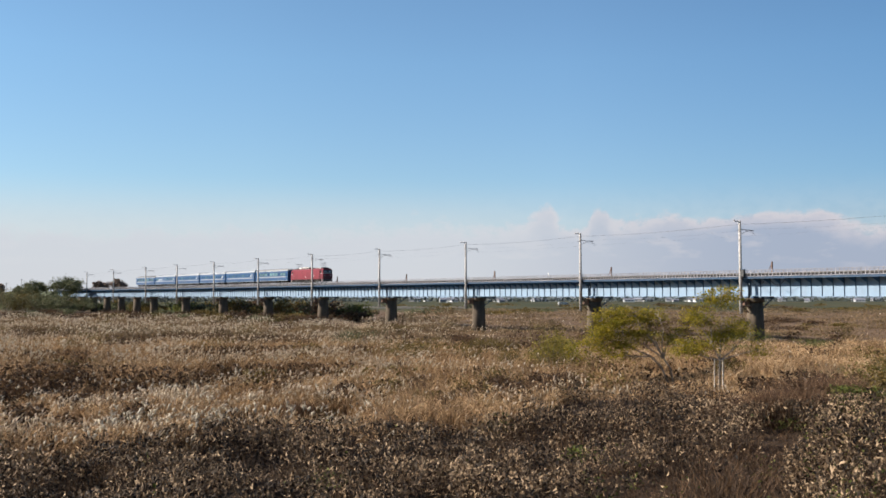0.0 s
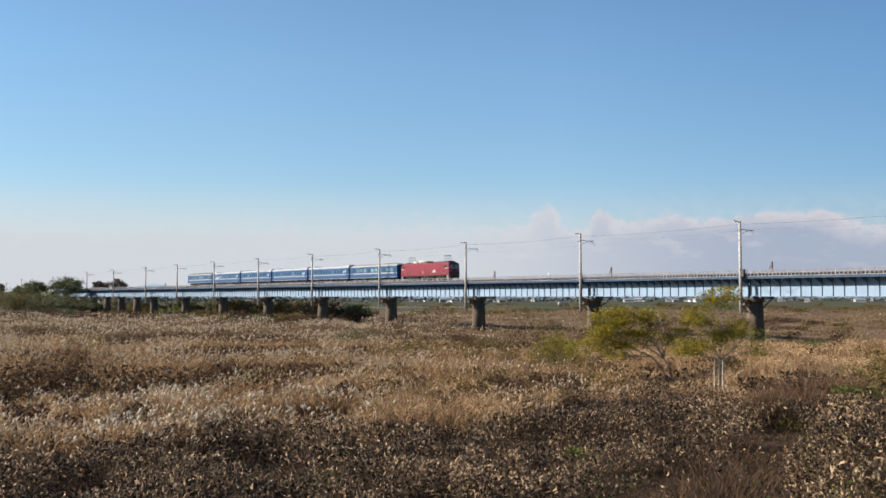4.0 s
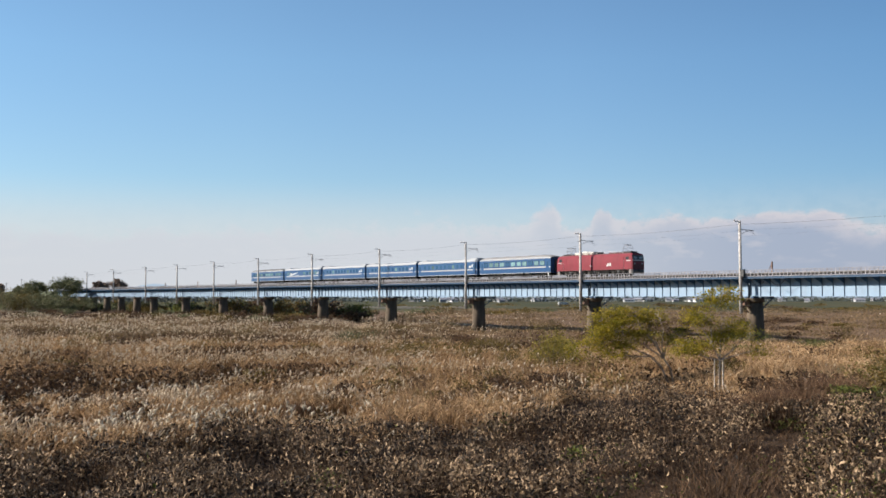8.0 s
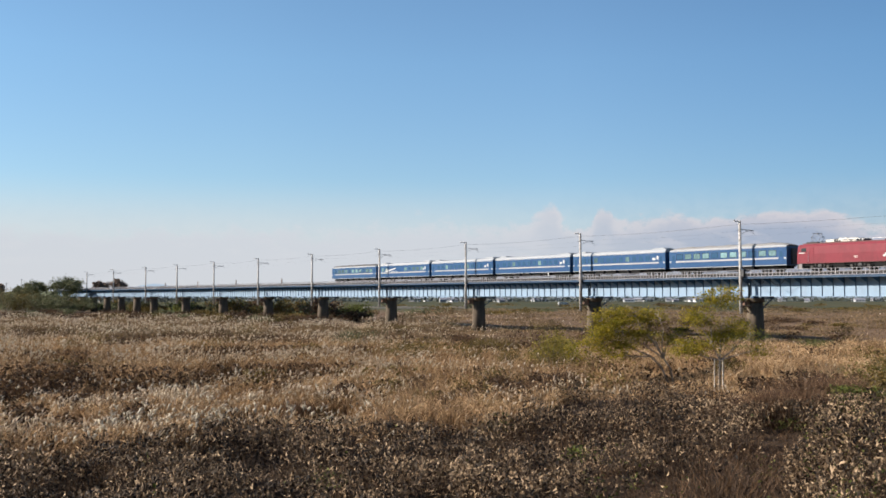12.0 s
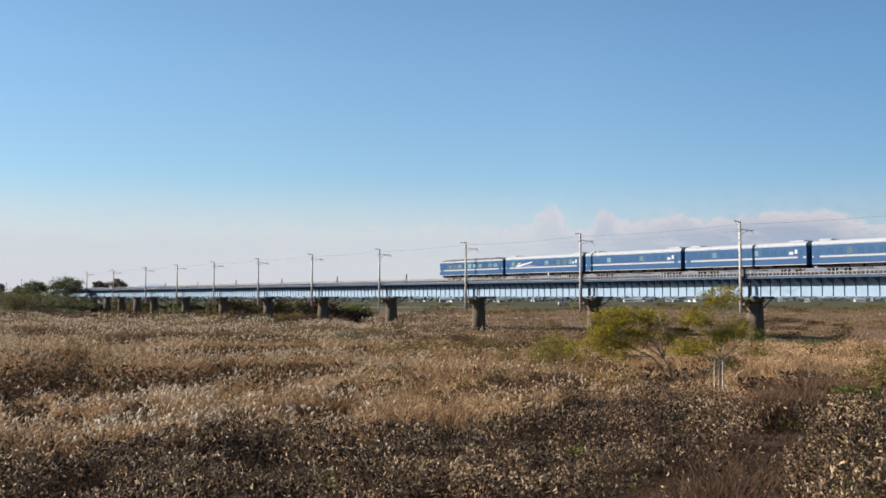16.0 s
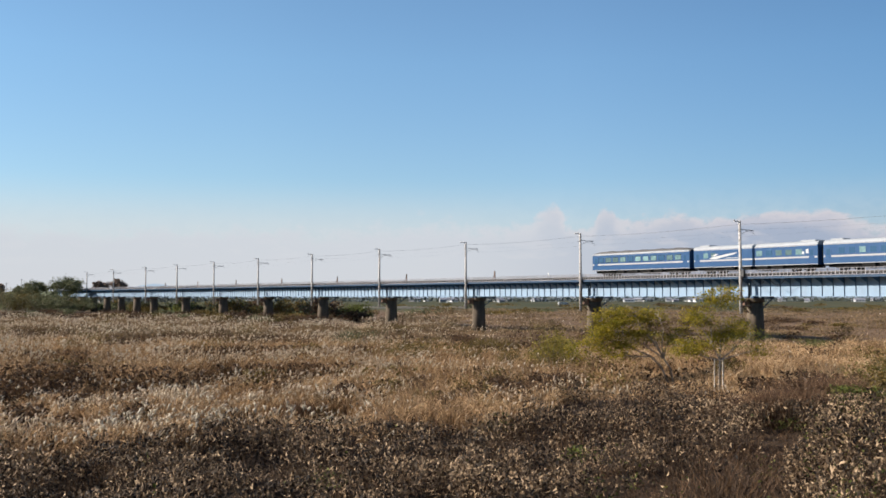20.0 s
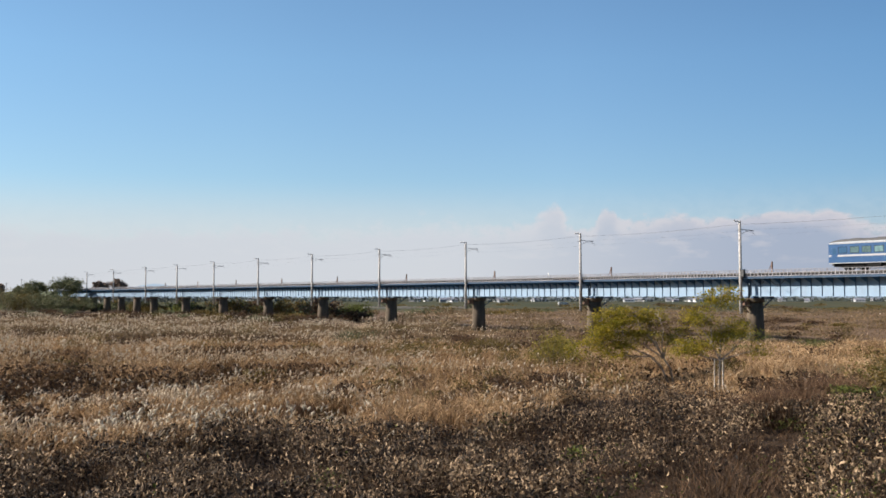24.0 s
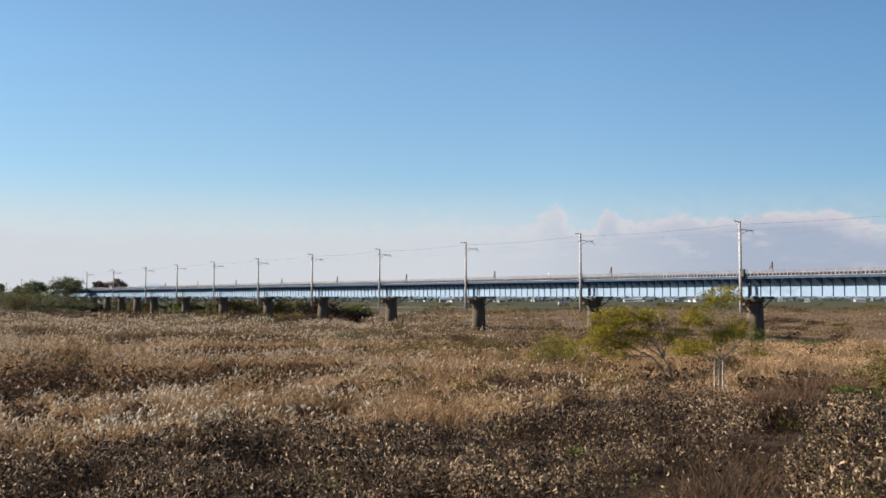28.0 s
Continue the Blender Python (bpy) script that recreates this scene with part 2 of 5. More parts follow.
M_RUSTLEAF = plants("russet_leaf", [(0.13, 0.10, 0.095), (0.21, 0.155, 0.14), (0.29, 0.215, 0.19)], 0.1, 0.3, 0.2)
M_OLIVE = plants("olive_leaf", [(0.06, 0.048, 0.015), (0.11, 0.083, 0.022), (0.17, 0.12, 0.036)], 0.2, 0.3, 0.3)
M_LIME = plants("olive_yellow_leaf", [(0.10, 0.095, 0.02), (0.19, 0.165, 0.035), (0.31, 0.25, 0.06)], 0.25, 0.3, 0.4)
M_BARK = paint("grey_bark", (0.21, 0.165, 0.125), 0.9, var=0.4, scale=4, fine=20, bump=0.5)
M_STAKE = paint("bleached_wood", (0.36, 0.30, 0.24), 0.8, var=0.2, scale=3, fine=25)
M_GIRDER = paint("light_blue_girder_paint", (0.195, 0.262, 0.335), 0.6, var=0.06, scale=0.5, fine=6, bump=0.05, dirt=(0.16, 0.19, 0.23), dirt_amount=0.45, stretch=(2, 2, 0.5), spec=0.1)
# these two blues also carry the shade under the walkway
M_BRACKET = paint("shade_blue_bracket", (0.045, 0.105, 0.185), 0.6, var=0.15, scale=1, fine=12, spec=0.2)
M_STEEL = paint("dark_steel_and_shade", (0.019, 0.045, 0.085), 0.6, var=0.2, scale=1, fine=12, dirt=(0.04, 0.035, 0.03), spec=0.3)
M_DECK = paint("deck_grating", (0.07, 0.07, 0.075), 0.8, var=0.2, scale=1, fine=15, spec=0.2)
M_RAILING = paint("galvanised_railing", (0.19, 0.18, 0.19), 0.6, 0.1, var=0.2, scale=2, fine=10, obj=0.35)
M_RAIL = paint("rail_steel", (0.07, 0.062, 0.056), 0.6, 0.3, var=0.2, scale=2, fine=30)
M_SLEEPER = paint("bridge_sleeper", (0.035, 0.033, 0.032), 0.9, var=0.3, scale=2, fine=20, spec=0.2, obj=0.2)
M_PIER = paint("weathered_pier_concrete", (0.092, 0.070, 0.050), 0.9, var=0.25, scale=0.7, fine=9, bump=0.4, dirt=(0.026, 0.020, 0.015), dirt_amount=0.85, stretch=(1, 1, 0.35), spec=0.15)
M_RUST = paint("rusty_bracket_steel", (0.12, 0.06, 0.035), 0.8, var=0.3, scale=2, fine=15, dirt=(0.05, 0.035, 0.03))
M_POLE = paint("flaking_concrete_pole", (0.36, 0.338, 0.315), 0.85, var=0.3, scale=5, fine=9, bump=0.3, dirt=(0.06, 0.042, 0.034), dirt_amount=1.0, stretch=(1, 1, 0.5))
M_ARM = paint("dull_arm_steel", (0.22, 0.21, 0.21), 0.5, 0.4, var=0.2, scale=2, fine=20)
M_INSULATOR = paint("grey_porcelain", (0.24, 0.23, 0.22), 0.3, var=0.05, scale=4, fine=30, bump=0)
M_WIRE = paint("dark_wire", (0.02, 0.019, 0.018), 0.9, var=0.1, bump=0, spec=0.05)
M_RED = paint("locomotive_red", (0.155, 0.027, 0.036), 0.5, var=0.08, scale=0.8, fine=8, bump=0.03, dirt=(0.085, 0.022, 0.025), dirt_amount=0.5, stretch=(1, 1, 0.5), spec=0.15)
M_REDROOF = paint("sooty_roof_and_shade_red", (0.09, 0.022, 0.022), 0.8, var=0.2, scale=1, fine=8, dirt=(0.05, 0.035, 0.03))
M_BLUE = paint("coach_blue", (0.014, 0.050, 0.124), 0.4, var=0.05, scale=0.6, fine=6, bump=0.02, dirt=(0.03, 0.08, 0.15), dirt_amount=0.5, spec=0.25)
M_CREAM = paint("cream_stripe", (0.28, 0.275, 0.275), 0.5, var=0.06, scale=1, fine=10, bump=0, spec=0.2)
M_SILVER = paint("silver_roof_paint", (0.26, 0.27, 0.28), 0.6, var=0.08, scale=0.8, fine=6, bump=0.05, dirt=(0.21, 0.21, 0.21), dirt_amount=0.5, spec=0.2)
M_GREYROOF = paint("sooted_grey_roof", (0.085, 0.081, 0.079), 0.8, var=0.2, scale=0.8, fine=8, dirt=(0.07, 0.062, 0.055), spec=0.2)
M_PALEROOF = paint("weathered_pale_roof", (0.19, 0.185, 0.18), 0.8, var=0.15, scale=0.8, fine=8, dirt=(0.11, 0.10, 0.095), spec=0.2)
M_BLACK = paint("black_gear", (0.025, 0.024, 0.024), 0.6, var=0.3, scale=2, fine=20)
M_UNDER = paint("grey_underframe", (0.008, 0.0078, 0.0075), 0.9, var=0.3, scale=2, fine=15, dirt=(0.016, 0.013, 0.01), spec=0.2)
M_WHITE = paint("white_marking", (0.37, 0.37, 0.36), 0.5, var=0.04, bump=0, spec=0.2)
M_PALE = paint("pale_roof_gear", (0.44, 0.41, 0.36), 0.6, var=0.12, scale=2, fine=12, dirt=(0.25, 0.21, 0.17))
M_GEAR = paint("dusty_running_gear", (0.05, 0.046, 0.042), 0.8, var=0.3, scale=2, fine=15, spec=0.2)
M_GREYSTEP = paint("grey_pilot_paint", (0.15, 0.13, 0.125), 0.5, var=0.1, scale=2, fine=12)
M_GLASS = paint("tinted_window", (0.022, 0.062, 0.12), 0.2, var=0.1, bump=0, spec=0.4)
M_DARKGLASS = paint("dark_cab_glass", (0.02, 0.022, 0.026), 0.15, var=0.1, bump=0, spec=0.5)
# the sky's reflection is put into the pale windscreen colour
M_SCREEN = paint("sky_toned_windscreen_glass", (0.22, 0.235, 0.25), 0.1, var=0.1, bump=0, spec=0.6)
M_CURTAIN = paint("window_with_pale_blind", (0.10, 0.165, 0.17), 0.2, var=0.2, scale=2, fine=3, bump=0, obj=0.5, spec=0.5)
M_HOUSE = paint("house_render", (0.38, 0.37, 0.365), 0.8, var=0.08, scale=0.3, fine=2, obj=0.6)
M_ROOF = paint("roof_tiles", (0.16, 0.16, 0.18), 0.6, var=0.15, scale=0.5, fine=3, obj=0.3)

# ---- the ground: one sheet to the horizon ----
def ground():
    ys = np.concatenate([np.linspace(-60, 20, 21), np.linspace(23, 200, 60), np.geomspace(206, 4900, 40)])
    xs = np.concatenate([-np.geomspace(4900, 170, 26), np.linspace(-160, 160, 81), np.geomspace(170, 4900, 26)])
    gx, gy = np.meshgrid(xs, ys)
    v = np.stack([gx, gy, ground_z(gx, gy)], 2).reshape(-1, 3)
    w, h = len(xs), len(ys)
    i = (np.arange(h - 1)[:, None] * w + np.arange(w - 1)).ravel()
    tris = np.concatenate([np.stack([i, i + 1, i + w + 1], 1), np.stack([i, i + w + 1, i + w], 1)])
    tagged(new("ground", tri_mesh("ground", v, tris, M_GROUND)), "flat dry river plain with brown and green grass", "ground", kind="structure")


def ground_material():
    """Bare brown litter near by, green meadow farther out."""
    m = bpy.data.materials.new("river_plain")
    m.use_nodes = True
    nt = m.node_tree
    n = nt.nodes
    b = n["Principled BSDF"]
    tc = n.new("ShaderNodeTexCoord")
    sep = n.new("ShaderNodeSeparateXYZ")
    link(nt, tc.outputs["Object"], sep.inputs[0])
    big = n.new("ShaderNodeTexNoise")
    big.inputs["Scale"].default_value, big.inputs["Detail"].default_value = 0.02, 6
    small = n.new("ShaderNodeTexNoise")
    small.inputs["Scale"].default_value, small.inputs["Detail"].default_value = 1.5, 5
    for t in (big, small):
        link(nt, tc.outputs["Object"], t.inputs["Vector"])
    brown = n.new("ShaderNodeValToRGB")
    brown.color_ramp.elements[0].color, brown.color_ramp.elements[1].color = (0.017, 0.011, 0.007, 1), (0.058, 0.037, 0.022, 1)
    link(nt, small.outputs[0], brown.inputs[0])
    green = n.new("ShaderNodeValToRGB")
    green.color_ramp.elements[0].position, green.color_ramp.elements[1].position = 0.35, 0.65
    green.color_ramp.elements[0].color, green.color_ramp.elements[1].color = (0.034, 0.040, 0.018, 1), (0.072, 0.062, 0.033, 1)
    link(nt, big.outputs[0], green.inputs[0])
    mr = n.new("ShaderNodeMapRange")
    mr.inputs["From Min"].default_value, mr.inputs["From Max"].default_value = 450, 570
    wob = n.new("ShaderNodeMath")
    wob.operation = "MULTIPLY_ADD"
    wob.inputs[1].default_value = 160
    link(nt, big.outputs[0], wob.inputs[0])
    link(nt, sep.outputs["Y"], wob.inputs[2])
    link(nt, wob.outputs[0], mr.inputs["Value"])
    # dry turf beyond the reed beds
    turf = n.new("ShaderNodeValToRGB")
    turf.color_ramp.elements[0].position, turf.color_ramp.elements[1].position = 0.3, 0.7
    turf.color_ramp.elements[0].color, turf.color_ramp.elements[1].color = (0.07, 0.044, 0.026, 1), (0.16, 0.10, 0.06, 1)
    link(nt, small.outputs[0], turf.inputs[0])
    far = n.new("ShaderNodeMapRange")
    far.inputs["From Min"].default_value, far.inputs["From Max"].default_value = 75, 115
    link(nt, sep.outputs["Y"], far.inputs["Value"])
    dry = n.new("ShaderNodeMix")
    dry.data_type = "RGBA"
    link(nt, far.outputs[0], dry.inputs["Factor"])
    link(nt, brown.outputs[0], dry.inputs["A"])
    link(nt, turf.outputs[0], dry.inputs["B"])
    mx = n.new("ShaderNodeMix")
    mx.data_type = "RGBA"
    link(nt, mr.outputs[0], mx.inputs["Factor"])
    link(nt, dry.outputs["Result"], mx.inputs["A"])
    link(nt, green.outputs[0], mx.inputs["B"])
    link(nt, mx.outputs["Result"], b.inputs["Base Color"])
    b.inputs["Roughness"].default_value = 0.95
    b.inputs["Specular IOR Level"].default_value = 0.1
    return m


M_GROUND = ground_material()
ground()


# ---- clouds: a far bank that drifts ----
def cloud_material():
    """u: bearing in degrees, v: height over the bank's top."""
    m = bpy.data.materials.new("cloud")
    m.use_nodes = True
    nt = m.node_tree
    n = nt.nodes
    n.remove(n["Principled BSDF"])
    tc = n.new("ShaderNodeTexCoord")
    sep = n.new("ShaderNodeSeparateXYZ")
    link(nt, tc.outputs["UV"], sep.inputs[0])

    def lumps(size, flat, detail, rough):
        mp = n.new("ShaderNodeMapping")
        mp.inputs["Scale"].default_value = (size, size, size * flat)
        link(nt, tc.outputs["Object"], mp.inputs["Vector"])
        t = n.new("ShaderNodeTexNoise")
        t.inputs["Scale"].default_value, t.inputs["Detail"].default_value, t.inputs["Roughness"].default_value = 1.0, detail, rough
        link(nt, mp.outputs[0], t.inputs["Vector"])
        return t.outputs[0]

    def ramp(value, lo, hi, to_lo=0.0, to_hi=1.0):
        r = n.new("ShaderNodeMapRange")
        r.interpolation_type = "SMOOTHSTEP"
        for key, x in (("Value", value), ("From Min", lo), ("From Max", hi), ("To Min", to_lo), ("To Max", to_hi)):
            if isinstance(x, (int, float)):
                r.inputs[key].default_value = x
            else:
                link(nt, x, r.inputs[key])
        return r.outputs[0]

    def calc(op, *xs):
        c = n.new("ShaderNodeMath")
        c.operation = op
        for i, x in enumerate(xs):
            if isinstance(x, (int, float)):
                c.inputs[i].default_value = x
            else:
                link(nt, x, c.inputs[i])
        return c.outputs[0]

    u, v = sep.outputs["X"], sep.outputs["Y"]
    broad, puff = lumps(0.0042, 2.2, 4, 0.5), lumps(0.014, 1.3, 6, 0.58)
    soft = ramp(u, -4.0, 9.0, 0.26, 0.085)
    # over 0 inside the bank, under 0 above it
    depth = calc("ADD", calc("MULTIPLY_ADD", broad, 0.42, 0.69), calc("SUBTRACT", calc("MULTIPLY", puff, 0.30), v))
    cover = ramp(depth, calc("MULTIPLY", soft, -1.0), soft, 0.0, 0.93)
    lit_top = calc("MULTIPLY", ramp(depth, 0.02, 0.30, 1.0, 0.0), ramp(puff, 0.32, 0.6, 0.45, 1.0))
    streak = calc("MULTIPLY", ramp(lumps(0.0055, 3.2, 5, 0.55), 0.52, 0.68), ramp(v, 0.35, 0.65, 0.0, 0.4))
    head = calc("MAXIMUM", lit_top, streak)
    cr = n.new("ShaderNodeValToRGB")
    e = cr.color_ramp.elements
    e[0].position, e[1].position = 0.0, 1.0
    e[0].color, e[1].color = (0.178, 0.203, 0.262, 1), (0.312, 0.295, 0.313, 1)
    link(nt, head, cr.inputs[0])
    # whiter towards the sun's side
    lit = n.new("ShaderNodeMix")
    lit.data_type = "RGBA"
    link(nt, ramp(u, -2.0, 21.0, 0.88, 0.0), lit.inputs["Factor"])
    link(nt, cr.outputs[0], lit.inputs["A"])
    lit.inputs["B"].default_value = (0.312, 0.322, 0.345, 1)
    em = n.new("ShaderNodeEmission")
    link(nt, lit.outputs["Result"], em.inputs["Color"])
    place = n.new("ShaderNodeSeparateXYZ")
    link(nt, tc.outputs["Object"], place.inputs[0])
    veil = calc("MULTIPLY", ramp(place.outputs["Z"], 230, 560, 1.0, 0.0), ramp(u, -10.0, 18.0, 0.72, 0.4))
    tr = n.new("ShaderNodeBsdfTransparent")
    ms = n.new("ShaderNodeMixShader")
    link(nt, calc("MAXIMUM", cover, veil), ms.inputs[0])
    link(nt, tr.outputs[0], ms.inputs[1])
    link(nt, em.outputs[0], ms.inputs[2])
    link(nt, ms.outputs[0], n["Material Output"].inputs["Surface"])
    return m


BANK_DEG = (-60, -24, -15, -8, -2, 1.5, 4.9, 5.5, 6.0, 6.6, 6.9, 8.7, 9.0, 9.75, 10.05, 11.4, 16, 17.6, 19, 21.2, 22.4, 24, 27, 60)
BANK_TOP = (290, 300, 300, 315, 322, 328, 312, 345, 388, 390, 325, 312, 392, 394, 322, 340, 346, 366, 364, 352, 318, 285, 280, 280)


def cloud_top(deg):
    """Height of the bank, in metres at its distance, over the bearing."""
    return sum(float(np.interp(deg + o, BANK_DEG, BANK_TOP)) for o in (-0.12, 0.0, 0.12)) / 3


def clouds():
    R, verts, uvs, faces = 4300, [], [], []
    degs = np.arange(-60, 60.01, 0.25)
    for d in degs:
        for j in range(25):
            v = j / 24 * 2.4
            verts.append((R * math.sin(radians(d)), R * math.cos(radians(d)), -20 + (cloud_top(d) + 20) * v))
            uvs.append((d, v))
    for i in range(len(degs) - 1):
        for j in range(24):
            k = i * 25 + j
            faces.append((k, k + 25, k + 26, k + 1))
    me = bpy.data.meshes.new("cloud_bank")
    me.from_pydata(verts, [], faces)
    lay = me.uv_layers.new(name="bank")
    for l in me.loops:
        lay.data[l.index].uv = uvs[l.vertex_index]
    me.materials.append(cloud_material())
    ob = tagged(new("backdrop", me), "low bank of white and lavender clouds over the horizon", "clouds", kind="structure")
    ob.visible_shadow = False
    return ob


cloud_bank = clouds()


# ---- the bridge ----
GIR_Y, WALK_Y = 1.1, 2.86          # web and walkway edge, from the track's middle
DECK_Z = 2.72                      # over the girder's foot


def girder(length, y):
    bm = box(0.18, length - 0.18, y - 0.012, y + 0.012, 0.03, 2.84)
    for z0, z1, half in ((0.0, 0.04, 0.22), (2.82, 2.86, 0.24)):
        box(0.18, length - 0.18, y - half, y + half, z0, z1, 0, bm)
    return bm


def span(length, name="bridge_span"):
    s = thing(name, "light blue plate girder railway span with walkways and railings", "bridge span", "bridge spans")
    part("girder", girder(length, -GIR_Y), M_GIRDER, s)
    part("girder", girder(length, GIR_Y), M_GIRDER, s)
    n = max(4, round((length - 0.5) / 1.56))
    xs = [0.22 + (length - 0.44) * i / n for i in range(n + 1)]
    # near ribs are darker than the far ones: shadow lines put into their colour
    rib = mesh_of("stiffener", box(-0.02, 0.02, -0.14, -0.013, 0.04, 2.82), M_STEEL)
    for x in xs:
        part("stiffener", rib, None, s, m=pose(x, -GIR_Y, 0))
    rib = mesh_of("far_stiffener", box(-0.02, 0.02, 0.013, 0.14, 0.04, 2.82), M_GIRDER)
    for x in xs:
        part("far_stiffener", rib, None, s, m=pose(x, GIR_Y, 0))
    cross = bmesh.new()
    for z in (0.25, 2.5):
        box(-0.04, 0.04, -GIR_Y + 0.013, GIR_Y - 0.013, z, z + 0.1, 0, cross)
    tube([(0, -GIR_Y + 0.02, 0.3), (0, GIR_Y - 0.02, 2.5)], 0.04, 4, cross)
    tube([(0.05, GIR_Y - 0.02, 0.3), (0.05, -GIR_Y + 0.02, 2.5)], 0.04, 4, cross)
    cross = mesh_of("cross_frame", cross, M_STEEL)
    for x in xs[::3]:
        part("cross_frame", cross, None, s, m=pose(x, 0, 0))
    # deep dark brackets fill out the walkway's shade on the web
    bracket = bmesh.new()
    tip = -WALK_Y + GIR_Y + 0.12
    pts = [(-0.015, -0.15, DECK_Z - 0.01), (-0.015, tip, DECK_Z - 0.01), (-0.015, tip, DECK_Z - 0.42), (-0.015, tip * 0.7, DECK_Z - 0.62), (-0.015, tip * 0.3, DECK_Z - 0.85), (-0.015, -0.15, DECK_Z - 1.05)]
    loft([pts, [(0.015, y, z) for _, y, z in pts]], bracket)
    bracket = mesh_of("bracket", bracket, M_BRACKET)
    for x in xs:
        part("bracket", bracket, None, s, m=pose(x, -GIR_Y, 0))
    for sgn in (-1, 1):
        y0, y1 = sorted((sgn * (GIR_Y + 0.3), sgn * WALK_Y))
        part("walkway", box(0.02, length - 0.02, y0, y1, DECK_Z, DECK_Z + 0.06), M_DECK, s)
        y0, y1 = sorted((sgn * (WALK_Y + 0.003), sgn * (WALK_Y + 0.05)))
        part("walkway_edge", box(0.02, length - 0.02, y0, y1, DECK_Z + 0.02, DECK_Z + 0.08), M_RAILING, s)
        # beam made deep and dark to stand in for shade below the walkway
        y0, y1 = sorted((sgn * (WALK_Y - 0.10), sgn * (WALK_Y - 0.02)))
        part("shade_edge_beam", box(0.02, length - 0.02, y0, y1, DECK_Z - 0.30, DECK_Z - 0.004), M_STEEL, s)
    m = round(length / 0.58)
    post = mesh_of("railing_post", box(-0.045, 0.045, -0.03, 0.03, DECK_Z + 0.06, DECK_Z + 0.86), M_RAILING)
    for i in range(m):
        x = length * (i + 0.5) / m
        part("railing_post", post, None, s, m=pose(x, -WALK_Y + 0.04, 0))
        if i % 2 == 0:
            part("railing_post", post, None, s, m=pose(x, WALK_Y - 0.04, 0))
    for sgn in (-1, 1):
        for z in (0.5, 0.88):
            part("handrail", tube([(0.02, sgn * (WALK_Y - 0.04), DECK_Z + z), (length - 0.02, sgn * (WALK_Y - 0.04), DECK_Z + z)], 0.035, 6), M_RAILING, s)
    tie = mesh_of("sleeper", box(-0.11, 0.11, -1.3, 1.3, 2.862, 3.10, 0.012), M_SLEEPER)
    k = round(length / 0.58)
    for i in range(k):
        part("sleeper", tie, None, s, m=pose(length * (i + 0.5) / k, 0, 0))
    for y in (-0.533, 0.533):
        part("rail", box(0.004, length - 0.004, y - 0.035, y + 0.035, 3.103, 3.26), M_RAIL, s)
    part("cable_trough", box(0.03, length - 0.03, -2.2, -1.75, DECK_Z + 0.063, DECK_Z + 0.24), M_SLEEPER, s)
    return s


def oval(rx, ry, z, k=20, p=2.6):
    out = []
    for i in range(k):
        c, s = math.cos(i * math.tau / k), math.sin(i * math.tau / k)
        out.append((math.copysign(abs(c) ** (2 / p), c) * rx, math.copysign(abs(s) ** (2 / p), s) * ry, z))
    return out


def pier(name="bridge_pier", struts=True):
    p = thing(name, "weathered oval concrete bridge pier with steel side brackets", "bridge pier", "bridge piers")
    top = GIRDER_Z - 0.02
    part("shaft", loft([oval(1.0, 1.45, -0.5), oval(0.97, 1.42, 1.2), oval(0.80, 1.25, top - 0.85)]), M_PIER, p, smooth=True)
    part("cap", loft([oval(0.82, 1.27, top - 0.845), oval(1.0, 1.5, top - 0.75), oval(1.0, 1.5, top - 0.26)]), M_PIER, p)
    for x in (-0.5, 0.5):
        for y in (-GIR_Y, GIR_Y):
            part("bearing", box(x - 0.2, x + 0.2, y - 0.25, y + 0.25, top - 0.26, top + 0.0), M_STEEL, p)
    if struts:
        for z in (top - 0.6, top - 1.5):
            part("pole_bracket", box(-0.35, 0.35, -2.95, -1.2, z, z + 0.22), M_RUST, p)
        part("bracket_panel", box(-0.28, 0.28, -2.45, -1.52, top - 1.25, top - 0.65, 0.02), M_RUST, p)
        part("bracket_brace", tube([(0, -1.5, top - 2.2), (0, -2.8, top - 1.4)], 0.09, 6), M_RUST, p)
        part("far_bracket", box(-0.12, 0.12, 1.7, 4.2, top - 0.3, top - 0.1), M_STEEL, p)
        part("far_strut", tube([(0, 1.5, top - 1.7), (0, 4.0, top - 0.3)], 0.09, 6), M_STEEL, p)
        post = part("far_post", loft([[(x, y, z) for x, y in ((-w, 3.92), (w, 3.92), (w, 4.12), (-w, 4.12))] for z, w in ((top - 0.1, 0.13), (top + 5.0, 0.075))]), M_RUST, p)
        part("post_strut", tube([(-0.95, 4.02, top + 3.0), (-0.03, 4.02, top + 4.75)], 0.055, 5), M_RUST, post)
    return p


